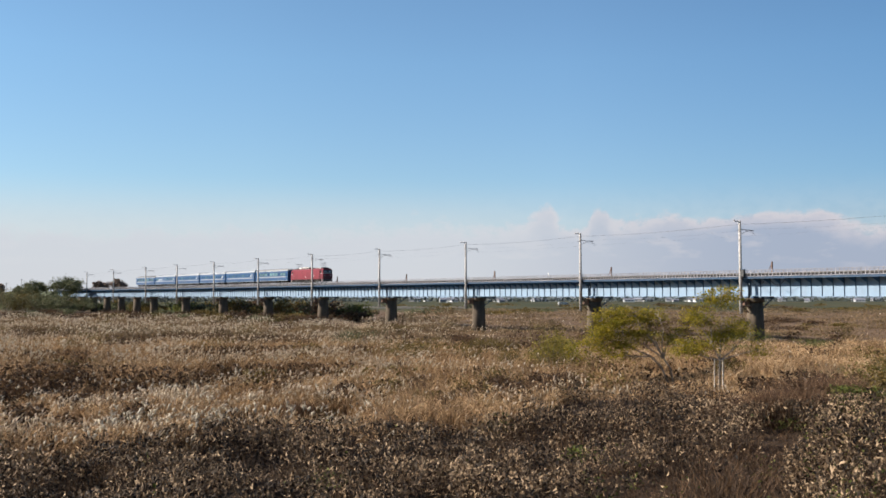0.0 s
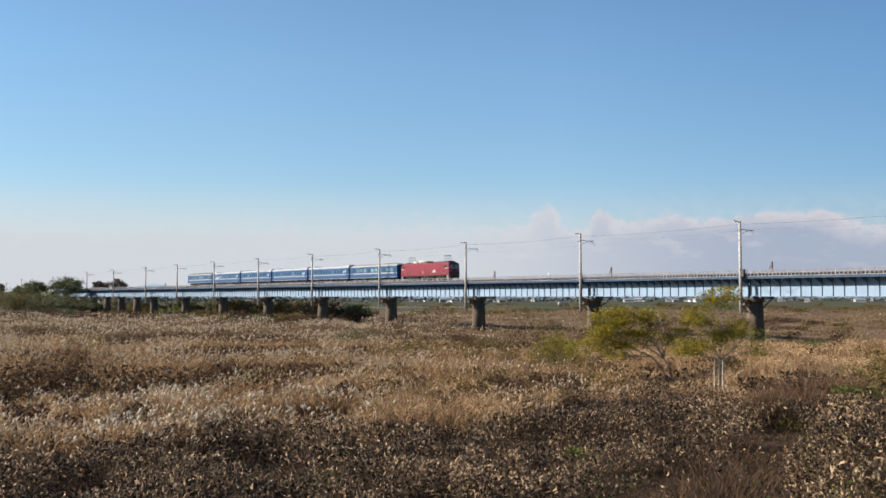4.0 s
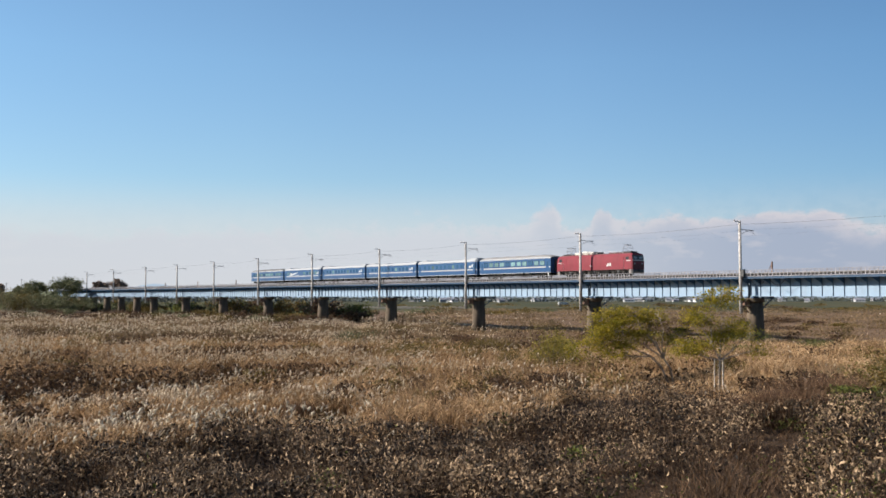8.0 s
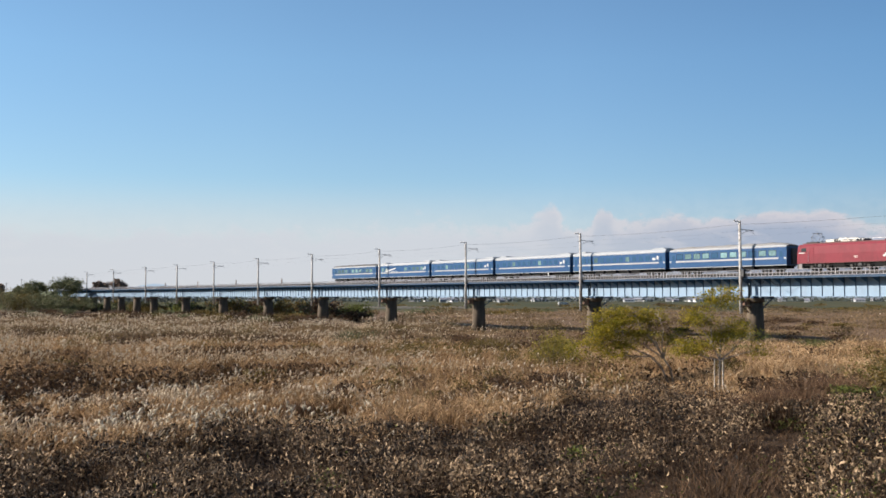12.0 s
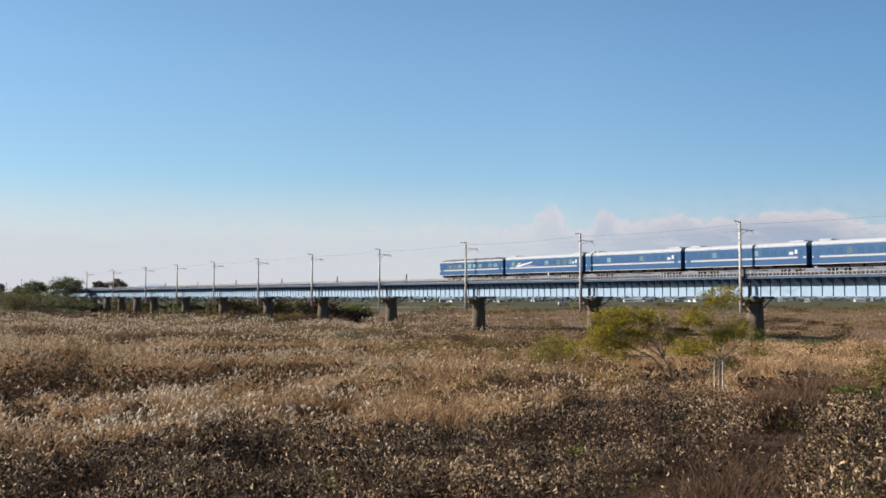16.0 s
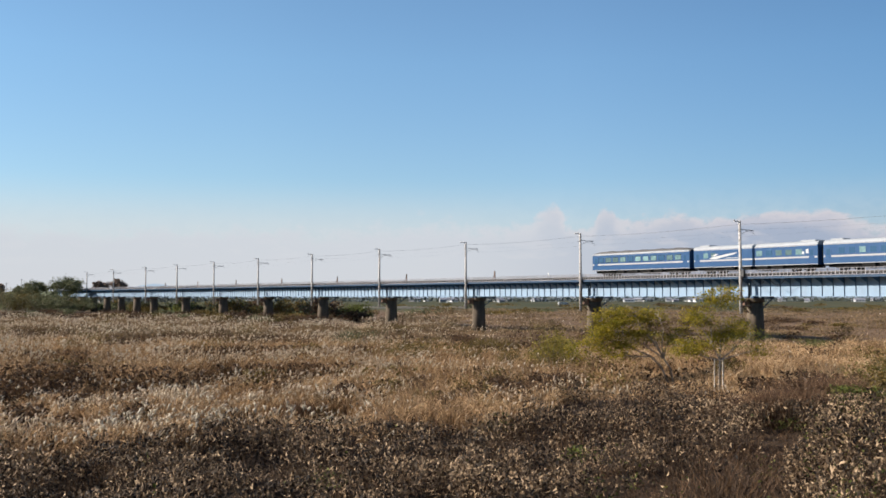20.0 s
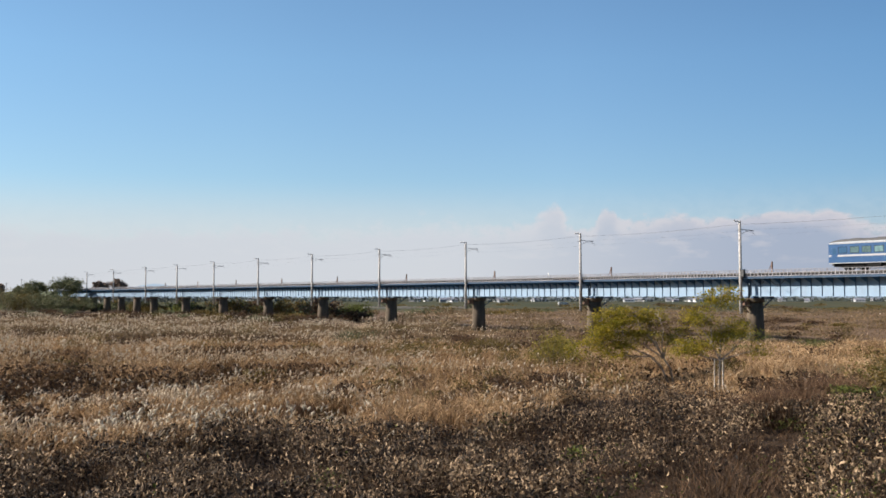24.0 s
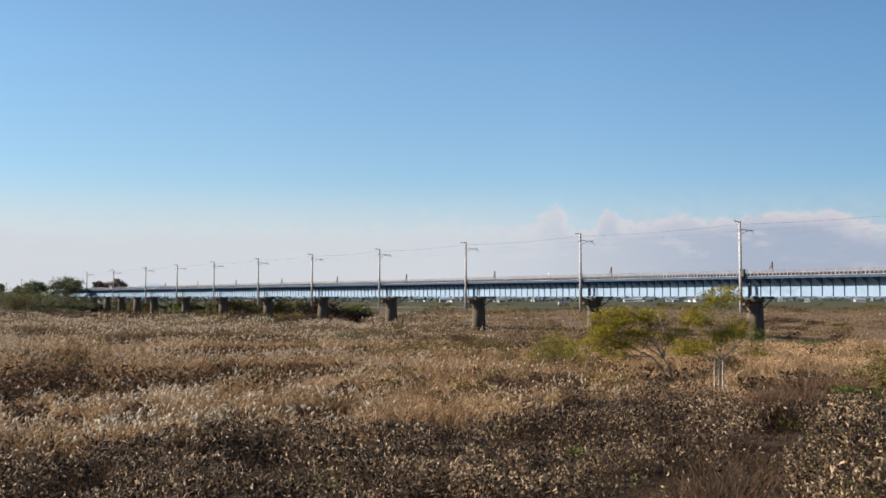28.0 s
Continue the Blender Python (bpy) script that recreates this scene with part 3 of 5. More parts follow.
def pole(name="catenary_pole"):
    """Leaning on the pier's near side, with a bracket arm over the track."""
    p = thing(name, "flaking white concrete catenary pole with steel bracket arm", "catenary pole", "catenary poles")
    part("shaft", tube([(0, 0, 4.15), (0, 0, 17.0)], [0.25, 0.185], 12), M_POLE, p, smooth=True)
    part("crossarm", box(-0.05, 0.05, -1.25, 0.15, 16.84, 16.95), M_ARM, p)
    for y in (-1.15, -0.5):
        part("insulator", tube([(0, y, 16.95), (0, y, 17.02), (0, y, 17.16)], [0.05, 0.08, 0.04], 8), M_INSULATOR, p)
    part("bracket_arm", tube([(0, 0, 15.85), (0, 1.9, 15.78), (0, 3.15, 15.72)], 0.045, 6), M_ARM, p)
    part("arm_stay", tube([(0, 0, 15.05), (0, 1.7, 15.72)], 0.04, 6), M_ARM, p)
    part("steady_arm", tube([(0, 1.6, 15.6), (0, 2.6, 15.55), (0, 3.3, 15.25)], 0.03, 6), M_ARM, p)
    part("arm_insulator", tube([(0, 2.3, 15.78), (0, 2.5, 15.77), (0, 2.9, 15.75)], [0.06, 0.09, 0.06], 8), M_INSULATOR, p)
    part("short_arm", box(-0.04, 0.04, -0.55, 0.0, 15.6, 15.68), M_ARM, p)
    for z in (9.3, 9.9):
        part("clamp", tube([(0, 0, z), (0, 0, z + 0.1)], 0.25, 12), M_ARM, p)
    return p


def wires(poles, y, z, sag, name, label, radius):
    """One line of wire, strung from pole to pole."""
    bm = bmesh.new()
    pts = []
    for a0, a1 in zip(poles, poles[1:]):
        for i in range(8):
            q = i / 8
            pts.append((a0 + (a1 - a0) * q, y, z - sag * 4 * q * (1 - q)))
    pts.append((poles[-1], y, z))
    tube(pts, radius, 5, bm)
    ob = new(name, mesh_of(name, bm, M_WIRE))
    ob.matrix_basis = TB
    tagged(ob, label, "wire")


W_POLE = 110.0
PIERS = [A0 + k * SPAN for k in range(-8, 9)]
first = span(SPAN)
first.matrix_basis = at(PIERS[0], W_TRACK, GIRDER_Z)
for a in PIERS[1:-1]:
    copy_thing(first, at(a, W_TRACK, GIRDER_Z))
first = pier()
first.matrix_basis = at(PIERS[0], W_TRACK, 0)
for a in PIERS[1:]:
    copy_thing(first, at(a, W_TRACK, 0))
SHORT = 19.2
first = span(SHORT, "approach_span")
first.matrix_basis = at(PIERS[0] - SHORT, W_TRACK, GIRDER_Z)
for i in range(2, 8):
    copy_thing(first, at(PIERS[0] - SHORT * i, W_TRACK, GIRDER_Z))
first = pier("approach_pier", False)
first.matrix_basis = at(PIERS[0] - SHORT, W_TRACK, 0)
for i in range(2, 8):
    copy_thing(first, at(PIERS[0] - SHORT * i, W_TRACK, 0))
POLES = [-415.2, -377.2] + PIERS
first = pole()
first.matrix_basis = at(POLES[0], W_POLE, 0)
for a in POLES[1:]:
    copy_thing(first, at(a, W_POLE, 0))
wires(POLES, W_POLE - 0.35, 16.5, 0.3, "feeder_wire", "thin dark feeder wire along the pole tops", 0.013)
wires(POLES, W_TRACK, 16.0, 0.35, "messenger_wire", "thin dark messenger wire above the track", 0.004)
wires(POLES, W_TRACK, 15.1, 0.03, "contact_wire", "thin dark contact wire above the track", 0.003)

mark = thing("marker_post", "small white marker post on the walkway", "marker post", m=at(-124, W_TRACK - 2.6, GIRDER_Z + DECK_Z + 0.06))
part("post", box(-0.03, 0.03, -0.03, 0.03, 0, 1.3), M_ARM, mark)
part("plate", box(-0.16, 0.16, -0.05, -0.033, 0.75, 1.3, 0.006), M_WHITE, mark)

# relay box on one pole, loops of cable under the walkway beside it
relay = thing("relay_box", "dark steel box clamped to the concrete pole", "box", m=at(A0, W_POLE, 0))
part("case", box(0.21, 0.66, -0.2, 0.25, 9.25, 10.2, 0.03), M_BLACK, relay)
part("hood", box(0.20, 0.69, -0.24, 0.29, 10.2, 10.26), M_STEEL, relay)
for a in (1.2, 4.3):
    bm = tube([(a + q * 2.6, -2.7, GIRDER_Z + 2.5 - 4 * q * (1 - q) * 1.0) for q in [i / 12 for i in range(13)]], 0.03, 5)
    ob = new("hanging_cable", mesh_of("hanging_cable", bm, M_WIRE))
    ob.matrix_basis = at(A0, W_TRACK, 0)
    tagged(ob, "slack dark cable looped under the walkway", "cable")


def embankment(name, a0, a1):
    bm = bmesh.new()
    loft([[(a0, -15, -0.5), (a0, 15, -0.5), (a0, 3.2, 9.0), (a0, -3.2, 9.0)], [(a1, -15, -0.5), (a1, 15, -0.5), (a1, 3.2, 9.0), (a1, -3.2, 9.0)]], bm)
    ob = new(name, mesh_of(name, bm, M_DARKLEAF))
    ob.matrix_basis = at(0, W_TRACK, 0)
    tagged(ob, "grassy railway embankment at the end of the bridge", "embankment", kind="structure")


embankment("embankment_1", -820, PIERS[0] - SHORT * 7 - 0.5)
embankment("embankment_2", PIERS[-1] + 0.5, PIERS[-1] + 300)


# ---- the train ----
def wheelset(parent, x, r=0.43):
    bm = bmesh.new()
    tube([(0, -0.6, 0), (0, 0.6, 0)], 0.08, 8, bm)
    for y in (-0.533, 0.533):
        tube([(0, y - 0.06, 0), (0, y - 0.03, 0), (0, y + 0.06, 0)], [r - 0.02, r, r], 14, bm)
    w = part("wheelset", bm, M_UNDER, parent, m=pose(x, 0, r))
    WHEELS.append((w, x, r))


def bogie(v, x, base=2.1, r=0.43):
    b = bmesh.new()
    for y in (-0.95, 0.95):
        pts = [(-base / 2 - 0.5, y - 0.08, 0.42), (-base / 2 + 0.5, y - 0.08, 0.42), (-0.5, y - 0.08, 0.32), (0.5, y - 0.08, 0.32),
               (base / 2 - 0.5, y - 0.08, 0.42), (base / 2 + 0.5, y - 0.08, 0.42), (base / 2 + 0.5, y - 0.08, 0.68), (-base / 2 - 0.5, y - 0.08, 0.68)]
        loft([pts, [(px, py + 0.16, pz) for px, py, pz in pts]], b)
        for q in (-base / 2, base / 2):
            box(q - 0.16, q + 0.16, y - 0.14, y + 0.14, 0.3, 0.6, 0, b)
    box(-0.3, 0.3, -1.0, 1.0, 0.4, 0.85, 0, b)
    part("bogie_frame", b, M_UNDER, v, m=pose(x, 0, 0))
    for q in (-base / 2, base / 2):
        wheelset(v, x + q, r)


WHEELS = []


def coach(name, label, kind, roof=None):
    """kind: 'grey' roofed ends, 'sleeper' with silver roof, 'wing' with a white wing on its side."""
    L, half = 20.35, 1.43
    v = thing(name, label, "railway coach", "coaches of the train")
    wall = [(-half, 0.9), (-half, 3.51), (half, 3.51), (half, 0.9)]
    bm = loft([[(x, y, z) for y, z in wall] for x in (-L / 2, L / 2)])
    part("body", bm, M_BLUE, v)
    silver = kind != "grey"
    prof = []
    for i in range(15):
        t = math.pi * i / 14
        c, q = math.cos(t), math.sin(t)
        prof.append((-math.copysign(abs(c) ** 0.7, c) * (half + 0.02 if i in (0, 14) else half), 3.513 + 0.55 * abs(q) ** 0.8))

    def arch(x, i0, i1, drop, lift=0.0, inner=0.12):
        """Roof skin between two points of the profile, with its thickness."""
        outer = [(x, y * (1 - 0.12 * drop), 3.513 + (z - 3.513) * (1 - drop) + lift) for y, z in prof[i0:i1 + 1]]
        return outer + [(x, y * 0.9, z - inner) for _, y, z in reversed(outer)]

    if silver:
        part("roof", loft([[(x, y, z) for y, z in prof] for x in (-L / 2 - 0.03, L / 2 + 0.03)]), M_SILVER, v, "silver painted roof")
    else:
        ends = ((-L / 2 - 0.03, 0.62), (-L / 2 + 0.5, 0.28), (-L / 2 + 1.3, 0.05), (-L / 2 + 2.0, 0), (L / 2 - 2.0, 0), (L / 2 - 1.3, 0.05), (L / 2 - 0.5, 0.28), (L / 2 + 0.03, 0.62))
        part("roof_cove", loft([arch(x, 0, 1, d) for x, d in ends]), M_SILVER, v, "pale grey roof cove")
        part("roof_cove", loft([arch(x, 13, 14, d) for x, d in ends]), M_SILVER, v, "pale grey roof cove")
        part("roof", loft([arch(x, 1, 13, d, 0.012) for x, d in ends]), roof, v, "weathered grey roof")
    for sgn in (-1, 1):
        for z0, z1, nm in ((0.91, 1.0, "sill_line"), (1.78, 2.02, "waist_stripe"), (3.40, 3.48, "eave_line")):
            y0, y1 = sorted((sgn * (half + 0.004), sgn * (half + 0.016)))
            part(nm, box(-L / 2 + 0.02, L / 2 - 0.02, y0, y1, z0, z1), M_CREAM, v)
        # windows
        if kind == "grey":
            spots = [(-8.2 + i * 1.62, 1.12) for i in range(11)]
        elif kind == "wing":
            spots = [(-8.0 + i * 1.35, 0.8) for i in range(2)] + [(1.2 + i * 1.55, 0.95) for i in range(5)]
        else:
            spots = [(-7.6 + i * 1.42, 0.82) for i in range(11)]
        for i, (x, w) in enumerate(spots):
            y0, y1 = sorted((sgn * (half + 0.004), sgn * (half + 0.014)))
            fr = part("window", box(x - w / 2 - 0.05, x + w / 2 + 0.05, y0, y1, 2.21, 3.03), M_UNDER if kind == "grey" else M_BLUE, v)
            y0, y1 = sorted((sgn * (half + 0.014), sgn * (half + 0.022)))
            part("pane", box(x - w / 2, x + w / 2, y0, y1, 2.26, 2.98), M_CURTAIN if kind == "grey" and i % 4 or kind == "wing" and i != 3 or i % 5 == 2 else M_GLASS, fr)
        for x in ((-9.35, 9.35) if kind == "grey" else (9.3, -9.5)):
            y0, y1 = sorted((sgn * (half + 0.003), sgn * (half + 0.02)))
            d = part("door", box(x - 0.42, x + 0.42, y0, y1, 1.04, 3.1, 0.004), M_BLUE, v)
            y0, y1 = sorted((sgn * (half + 0.02), sgn * (half + 0.027)))
            part("door_window", box(x - 0.24, x + 0.24, y0, y1, 2.1, 2.85), M_GLASS, d)
        if kind != "grey":
            # white crew markings near the end
            y0, y1 = sorted((sgn * (half + 0.004), sgn * (half + 0.02)))
            part("number_panel", box(7.6, 8.2, y0, y1, 2.3, 2.66), M_WHITE, v)
            part("notice_panel", box(8.45, 8.84, y0, y1, 2.4, 2.95), M_WHITE, v)
    if kind != "grey":
        for x, l in ((8.4, 2.4), (-8.6, 1.9)):
            part("roof_unit", box(x - l / 2, x + l / 2, -0.95, 0.95, 3.85, 4.2, 0.12), M_SILVER, v)
    else:
        for x in (-7, -3.5, 0, 3.5, 7):
            part("roof_unit", box(x - 0.6, x + 0.6, -0.5, 0.5, 3.98, 4.13, 0.06), roof, v)
    if kind == "wing":
        # a stylised wing: one long swept blade over a short one
        for q in (((-7.4, 2.14), (-6.2, 2.08), (-2.9, 2.72), (-2.4, 2.98), (-4.2, 2.76), (-6.6, 2.42)), ((-7.0, 2.50), (-6.2, 2.56), (-5.7, 2.86), (-6.3, 2.80)), ((-4.6, 2.16), (-1.8, 2.14), (-1.8, 2.2), (-4.2, 2.24))):
            for sgn in (-1, 1):
                y = sgn * (half + 0.024)
                part("wing_marking", loft([[(px, y, pz) for px, pz in q], [(px, y + sgn * 0.006, pz) for px, pz in q]]), M_WHITE, v)
    for sgn in (-1, 1):
        x0, x1 = sorted((sgn * (L / 2 + 0.003), sgn * (L / 2 + 0.38)))
        part("gangway", box(x0, x1, -0.5, 0.5, 1.1, 3.25, 0.04), M_BLACK, v)
        x0, x1 = sorted((sgn * (L / 2 + 0.003), sgn * (L / 2 + 0.03)))
        part("end_wall", box(x0, x1, -1.42, -0.52, 0.95, 3.46), M_BLUE, v)
        part("end_wall", box(x0, x1, 0.52, 1.42, 0.95, 3.46), M_BLUE, v)
        part("coupler", box(*sorted((sgn * (L / 2 - 0.3), sgn * (L / 2 + 0.38))), -0.12, 0.12, 0.7, 0.95), M_BLACK, v)
        bogie(v, sgn * 7.1)
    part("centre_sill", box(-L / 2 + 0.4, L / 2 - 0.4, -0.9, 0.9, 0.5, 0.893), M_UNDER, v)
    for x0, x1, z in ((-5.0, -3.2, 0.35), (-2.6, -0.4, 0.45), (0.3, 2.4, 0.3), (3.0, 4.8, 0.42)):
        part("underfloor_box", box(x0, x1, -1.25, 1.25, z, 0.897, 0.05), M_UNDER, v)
    return v


def pantograph(parent, x, up):
    p = bmesh.new()
    for sx in (-0.7, 0.7):
        tube([(sx * 1.1, -0.5, 3.95), (sx * 1.1, 0.5, 3.95)], 0.04, 5, p)
    h = 5.02 if up else 4.4
    mid = (3.95 + h) / 2
    wing = 0.72 if up else 1.2
    for y in (-0.45, 0.45):
        for s in (-1, 1):
            tube([(s * 0.35, y, 3.97), (s * wing, y * 0.9, mid), (s * 0.12, y * 0.75, h)], 0.03, 5, p)
    for s in (-1, 1):
        tube([(s * wing, -0.42, mid), (s * wing, 0.42, mid)], 0.03, 5, p)
        tube([(s * 0.2, -0.85, h - 0.03), (s * 0.2, -0.5, h + 0.03), (s * 0.2, 0.5, h + 0.03), (s * 0.2, 0.85, h - 0.03)], 0.035, 5, p)
    g = part("pantograph", p, M_ARM, parent, m=pose(x, 0, 0))
    for q in (-0.75, 0.75):
        for y in (-0.45, 0.45):
            part("insulator", tube([(q, y, 3.66), (q, y, 3.8), (q, y, 3.94)], [0.06, 0.1, 0.05], 8), M_INSULATOR, g)


def locomotive():
    v = thing("electric_locomotive", "red electric locomotive with raised pantograph", "locomotive")
    half, L = 1.43, 17.7
    # sections along the body: raked, slightly pointed cab fronts
    def sec(x, lean, z0=1.02, inset=0.0):
        h = half - inset
        return [(x, -h, z0), (x, -h, 2.2), (x - lean * 0.5, -h, 2.3), (x - lean, -h + 0.06, 3.3), (x - lean * 1.25, -h + 0.3, 3.56),
                (x - lean * 1.25, h - 0.3, 3.56), (x - lean, h - 0.06, 3.3), (x - lean * 0.5, h, 2.3), (x, h, 2.2), (x, h, z0)]
    part("body", loft([sec(-L / 2, -0.14, inset=0.1), sec(-L / 2 + 0.25, -0.1), sec(L / 2 - 0.25, 0.1), sec(L / 2, 0.14, inset=0.1)]), M_RED, v)
    part("roof_hood", loft([[(x, -1.05, 3.55), (x, -0.95, 3.72), (x, 0.95, 3.72), (x, 1.05, 3.55)] for x in (-L / 2 + 0.7, L / 2 - 0.7)]), M_REDROOF, v)
    for sgn in (-1, 1):
        def slab(y0, y1, z0, z1, d0, d1):
            f = lambda z, d: sgn * (L / 2 - 0.14 * max(0.0, z - 2.2) / 1.1 + d)
            return loft([[(f(z0, d), y0, z0), (f(z0, d), y1, z0), (f(z1, d), y1, z1), (f(z1, d), y0, z1)] for d in (d0, d1)])
        part("front_mask", slab(-1.28, 1.28, 2.56, 3.27, 0.004, 0.02), M_BLACK, v, "black mask round the windscreens")
        # the shaded front's darker red is put into the apron's colour
        part("front_apron", slab(-1.28, 1.28, 1.05, 2.40, 0.004, 0.016), M_REDROOF, v, "apron in red darkened as shade")
        for y0, y1 in ((-0.98, -0.28), (0.28, 0.98)):
            part("windscreen", slab(y0, y1, 2.72, 3.06, 0.021, 0.03), M_SCREEN, v)
        for y in (-0.85, 0.85):
            part("headlight", tube([(sgn * (L / 2 - 0.02), y, 1.95), (sgn * (L / 2 + 0.06), y, 1.95)], 0.13, 10), M_INSULATOR, v)
        part("front_band", slab(-1.3, 1.3, 2.42, 2.54, 0.004, 0.02), M_PALE, v)
        part("pilot", box(*sorted((sgn * (L / 2 - 0.25), sgn * (L / 2 + 0.05))), -1.3, 1.3, 0.35, 1.0, 0.04), M_BLACK, v)
        part("coupler", box(*sorted((sgn * (L / 2), sgn * (L / 2 + 0.42))), -0.14, 0.14, 0.72, 1.0, 0.03), M_BLACK, v)
        for y in (-1.36, 1.36):
            part("cab_step", box(*sorted((sgn * (L / 2 - 0.75), sgn * (L / 2 - 0.25))), min(y, y * 0.93), max(y, y * 0.93), 0.3, 1.0), M_GREYSTEP, v)
        for side in (-1, 1):
            y = lambda a, b: sorted((side * (half + a), side * (half + b)))
            x = sgn * (L / 2 - 1.05)
            part("cab_window", box(x - 0.35, x + 0.35, *y(0.004, 0.014), 2.62, 3.05), M_DARKGLASS, v)
            part("cab_band", box(*sorted((sgn * (L / 2 - 0.32), sgn * (L / 2 - 1.2))), *y(0.004, 0.014), 2.38, 2.50), M_WHITE, v)
            part("cab_door", box(sgn * (L / 2 - 2.2) - 0.33, sgn * (L / 2 - 2.2) + 0.33, *y(0.003, 0.02), 1.12, 3.05, 0.004), M_RED, v)
            part("grab_rail", tube([(sgn * (L / 2 - 1.75), side * (half + 0.05), 1.2), (sgn * (L / 2 - 1.75), side * (half + 0.05), 2.6)], 0.018, 5), M_ARM, v)
    for side in (-1, 1):
        y = lambda a, b: sorted((side * (half + a), side * (half + b)))
        part("sill_strip", box(-L / 2 + 0.35, L / 2 - 0.35, *y(0.003, 0.02), 1.03, 1.12), M_REDROOF, v)
        # plain white emblem and maker's plate as bars
        m1 = box(3.2, 3.5, *y(0.004, 0.014), 1.62, 1.9)
        box(3.42, 3.75, *y(0.015, 0.02), 1.7, 2.12, 0, m1)
        box(3.85, 4.2, *y(0.004, 0.014), 1.66, 2.12, 0, m1)
        part("emblem", m1, M_WHITE, v)
        part("plate", box(-0.7, -0.1, *y(0.004, 0.014), 1.74, 1.84), M_PALE, v)
        part("plate", box(-0.55, -0.25, *y(0.004, 0.014), 1.58, 1.64), M_PALE, v)
    for x0, x1, z1, mat in ((-5.0, -3.75, 4.10, M_PALE), (-3.7, -3.25, 4.16, M_BLACK), (-3.2, -1.9, 4.24, M_PALE), (-1.85, -0.5, 4.18, M_PALE), (-0.4, 0.5, 4.1, M_BLACK), (3.0, 5.2, 3.86, M_REDROOF), (6.3, 8.0, 3.95, M_BLACK), (-7.9, -6.2, 3.9, M_BLACK)):
        part("roof_gear", box(x0, x1, -0.75, 0.75, 3.722, z1, 0.06), mat, v)
    for x in (-3.0, -1.4, -0.6, 0.2, 4.4, 5.6):
        part("roof_insulator", tube([(x, -0.85, 3.70), (x, -0.85, 3.84), (x, -0.85, 3.98)], [0.07, 0.12, 0.05], 8), M_INSULATOR, v)
    part("roof_bus_bar", tube([(-3.4, -0.85, 4.0), (5.8, -0.85, 4.0)], 0.03, 5), M_ARM, v)
    pantograph(v, 6.6, True)
    pantograph(v, -6.6, True)
    for x in (-5.6, 0, 5.6):
        bogie(v, x, 2.3, 0.56)
    for x in (-5.6, 0, 5.6):
        for y in (-1.16, 1.16):
            for q in (-1.15, 1.15):
                part("axle_box", box(x + q - 0.19, x + q + 0.19, y - 0.09, y + 0.09, 0.38, 0.78, 0.03), M_GEAR, v)
                part("coil_spring", tube([(x + q * 0.55, y, 0.62), (x + q * 0.55, y, 0.96)], 0.11, 8), M_GEAR, v)
            part("sand_box", box(x - 0.28, x + 0.28, y - 0.1, y + 0.1, 0.55, 0.95, 0.04), M_BLACK, v)
    for x0, x1 in ((-3.6, -2.0), (2.0, 3.6)):
        part("underfloor_box", box(x0, x1, -1.3, 1.3, 0.35, 1.0, 0.05), M_UNDER, v)
    part("underframe", box(-8.2, 8.2, -1.2, 1.2, 0.7, 1.017), M_UNDER, v)
    return v


PITCH = 21.2
loco = locomotive()
COACHES = [coach("coach", "blue coach with cream stripes and weathered pale grey roof", "grey", M_PALEROOF),
           coach("coach", "blue sleeping coach with cream stripes and silver roof", "sleeper"),
           coach("coach", "blue sleeping coach with cream stripes and silver roof", "sleeper"),
           coach("coach", "blue sleeping coach with cream stripes and silver roof", "sleeper"),
           coach("coach", "blue coach with a white wing marking and silver roof", "wing"),
           coach("coach", "blue end coach with cream stripes and sooted dark grey roof", "grey", M_GREYROOF)]
LOCO_OFFSET = 10.0


def joint(t):
    """Where the coupling behind the locomotive is along the track: it slows a little on the way."""
    return -227.538 +13.8278 * t -0.135852 * t ** 2 +0.0026637 * t ** 3 -0.00002204 * t ** 4



# ---- plants ----
def fan(n, y0, y1, power=1.0, half=0.60):
    """Scatter over the plain, thinning out with distance."""
    q = rng.uniform(0, 1, n)
    y = (y0 ** power + q * (y1 ** power - y0 ** power)) ** (1 / power) if power else y0 * (y1 / y0) ** q
    return rng.uniform(-half, half, n) * y, y


def vine_edge(x, y):
    """Where the vine carpet ends: its farthest y at each bearing."""
    b = x / y
    return 35.0 + 8.5 * np.clip((b + 0.36) / 0.2, 0, 1) + 2.5 * smooth(b, -0.05, 0.07) + 11 * smooth(b, 0.07, 0.16) - 7 * smooth(b, 0.25, 0.36) + (vnoise(x, y, 6, 11) - 0.5) * 9


def on_path(x, y):
    """A trodden strip of bare brown grass."""
    mid = 8.0 + (y - 30) * 0.52 + np.sin(y * 0.35) * 0.4
    return (np.abs(x - mid) < 2.8 - 0.14 * np.clip(y - 30, -4, 14) + 1.1 * (vnoise(x, y, 2.2, 12) - 0.5)) & (y < 46)


def stuff(name, vf, material, label, category):
    v, f = vf
    return tagged(new(name, tri_mesh(name, v, f, material)), label, category, kind="stuff")


def join(*vfs):
    vs, fs, k = [], [], 0
    for v, f in vfs:
        vs.append(v)
        fs.append(f + k)
        k += len(v)
    return np.concatenate(vs), np.concatenate(fs)


def smooth(v, a, b):
    t = np.clip((v - a) / (b - a), 0, 1)
    return t * t * (3 - 2 * t)


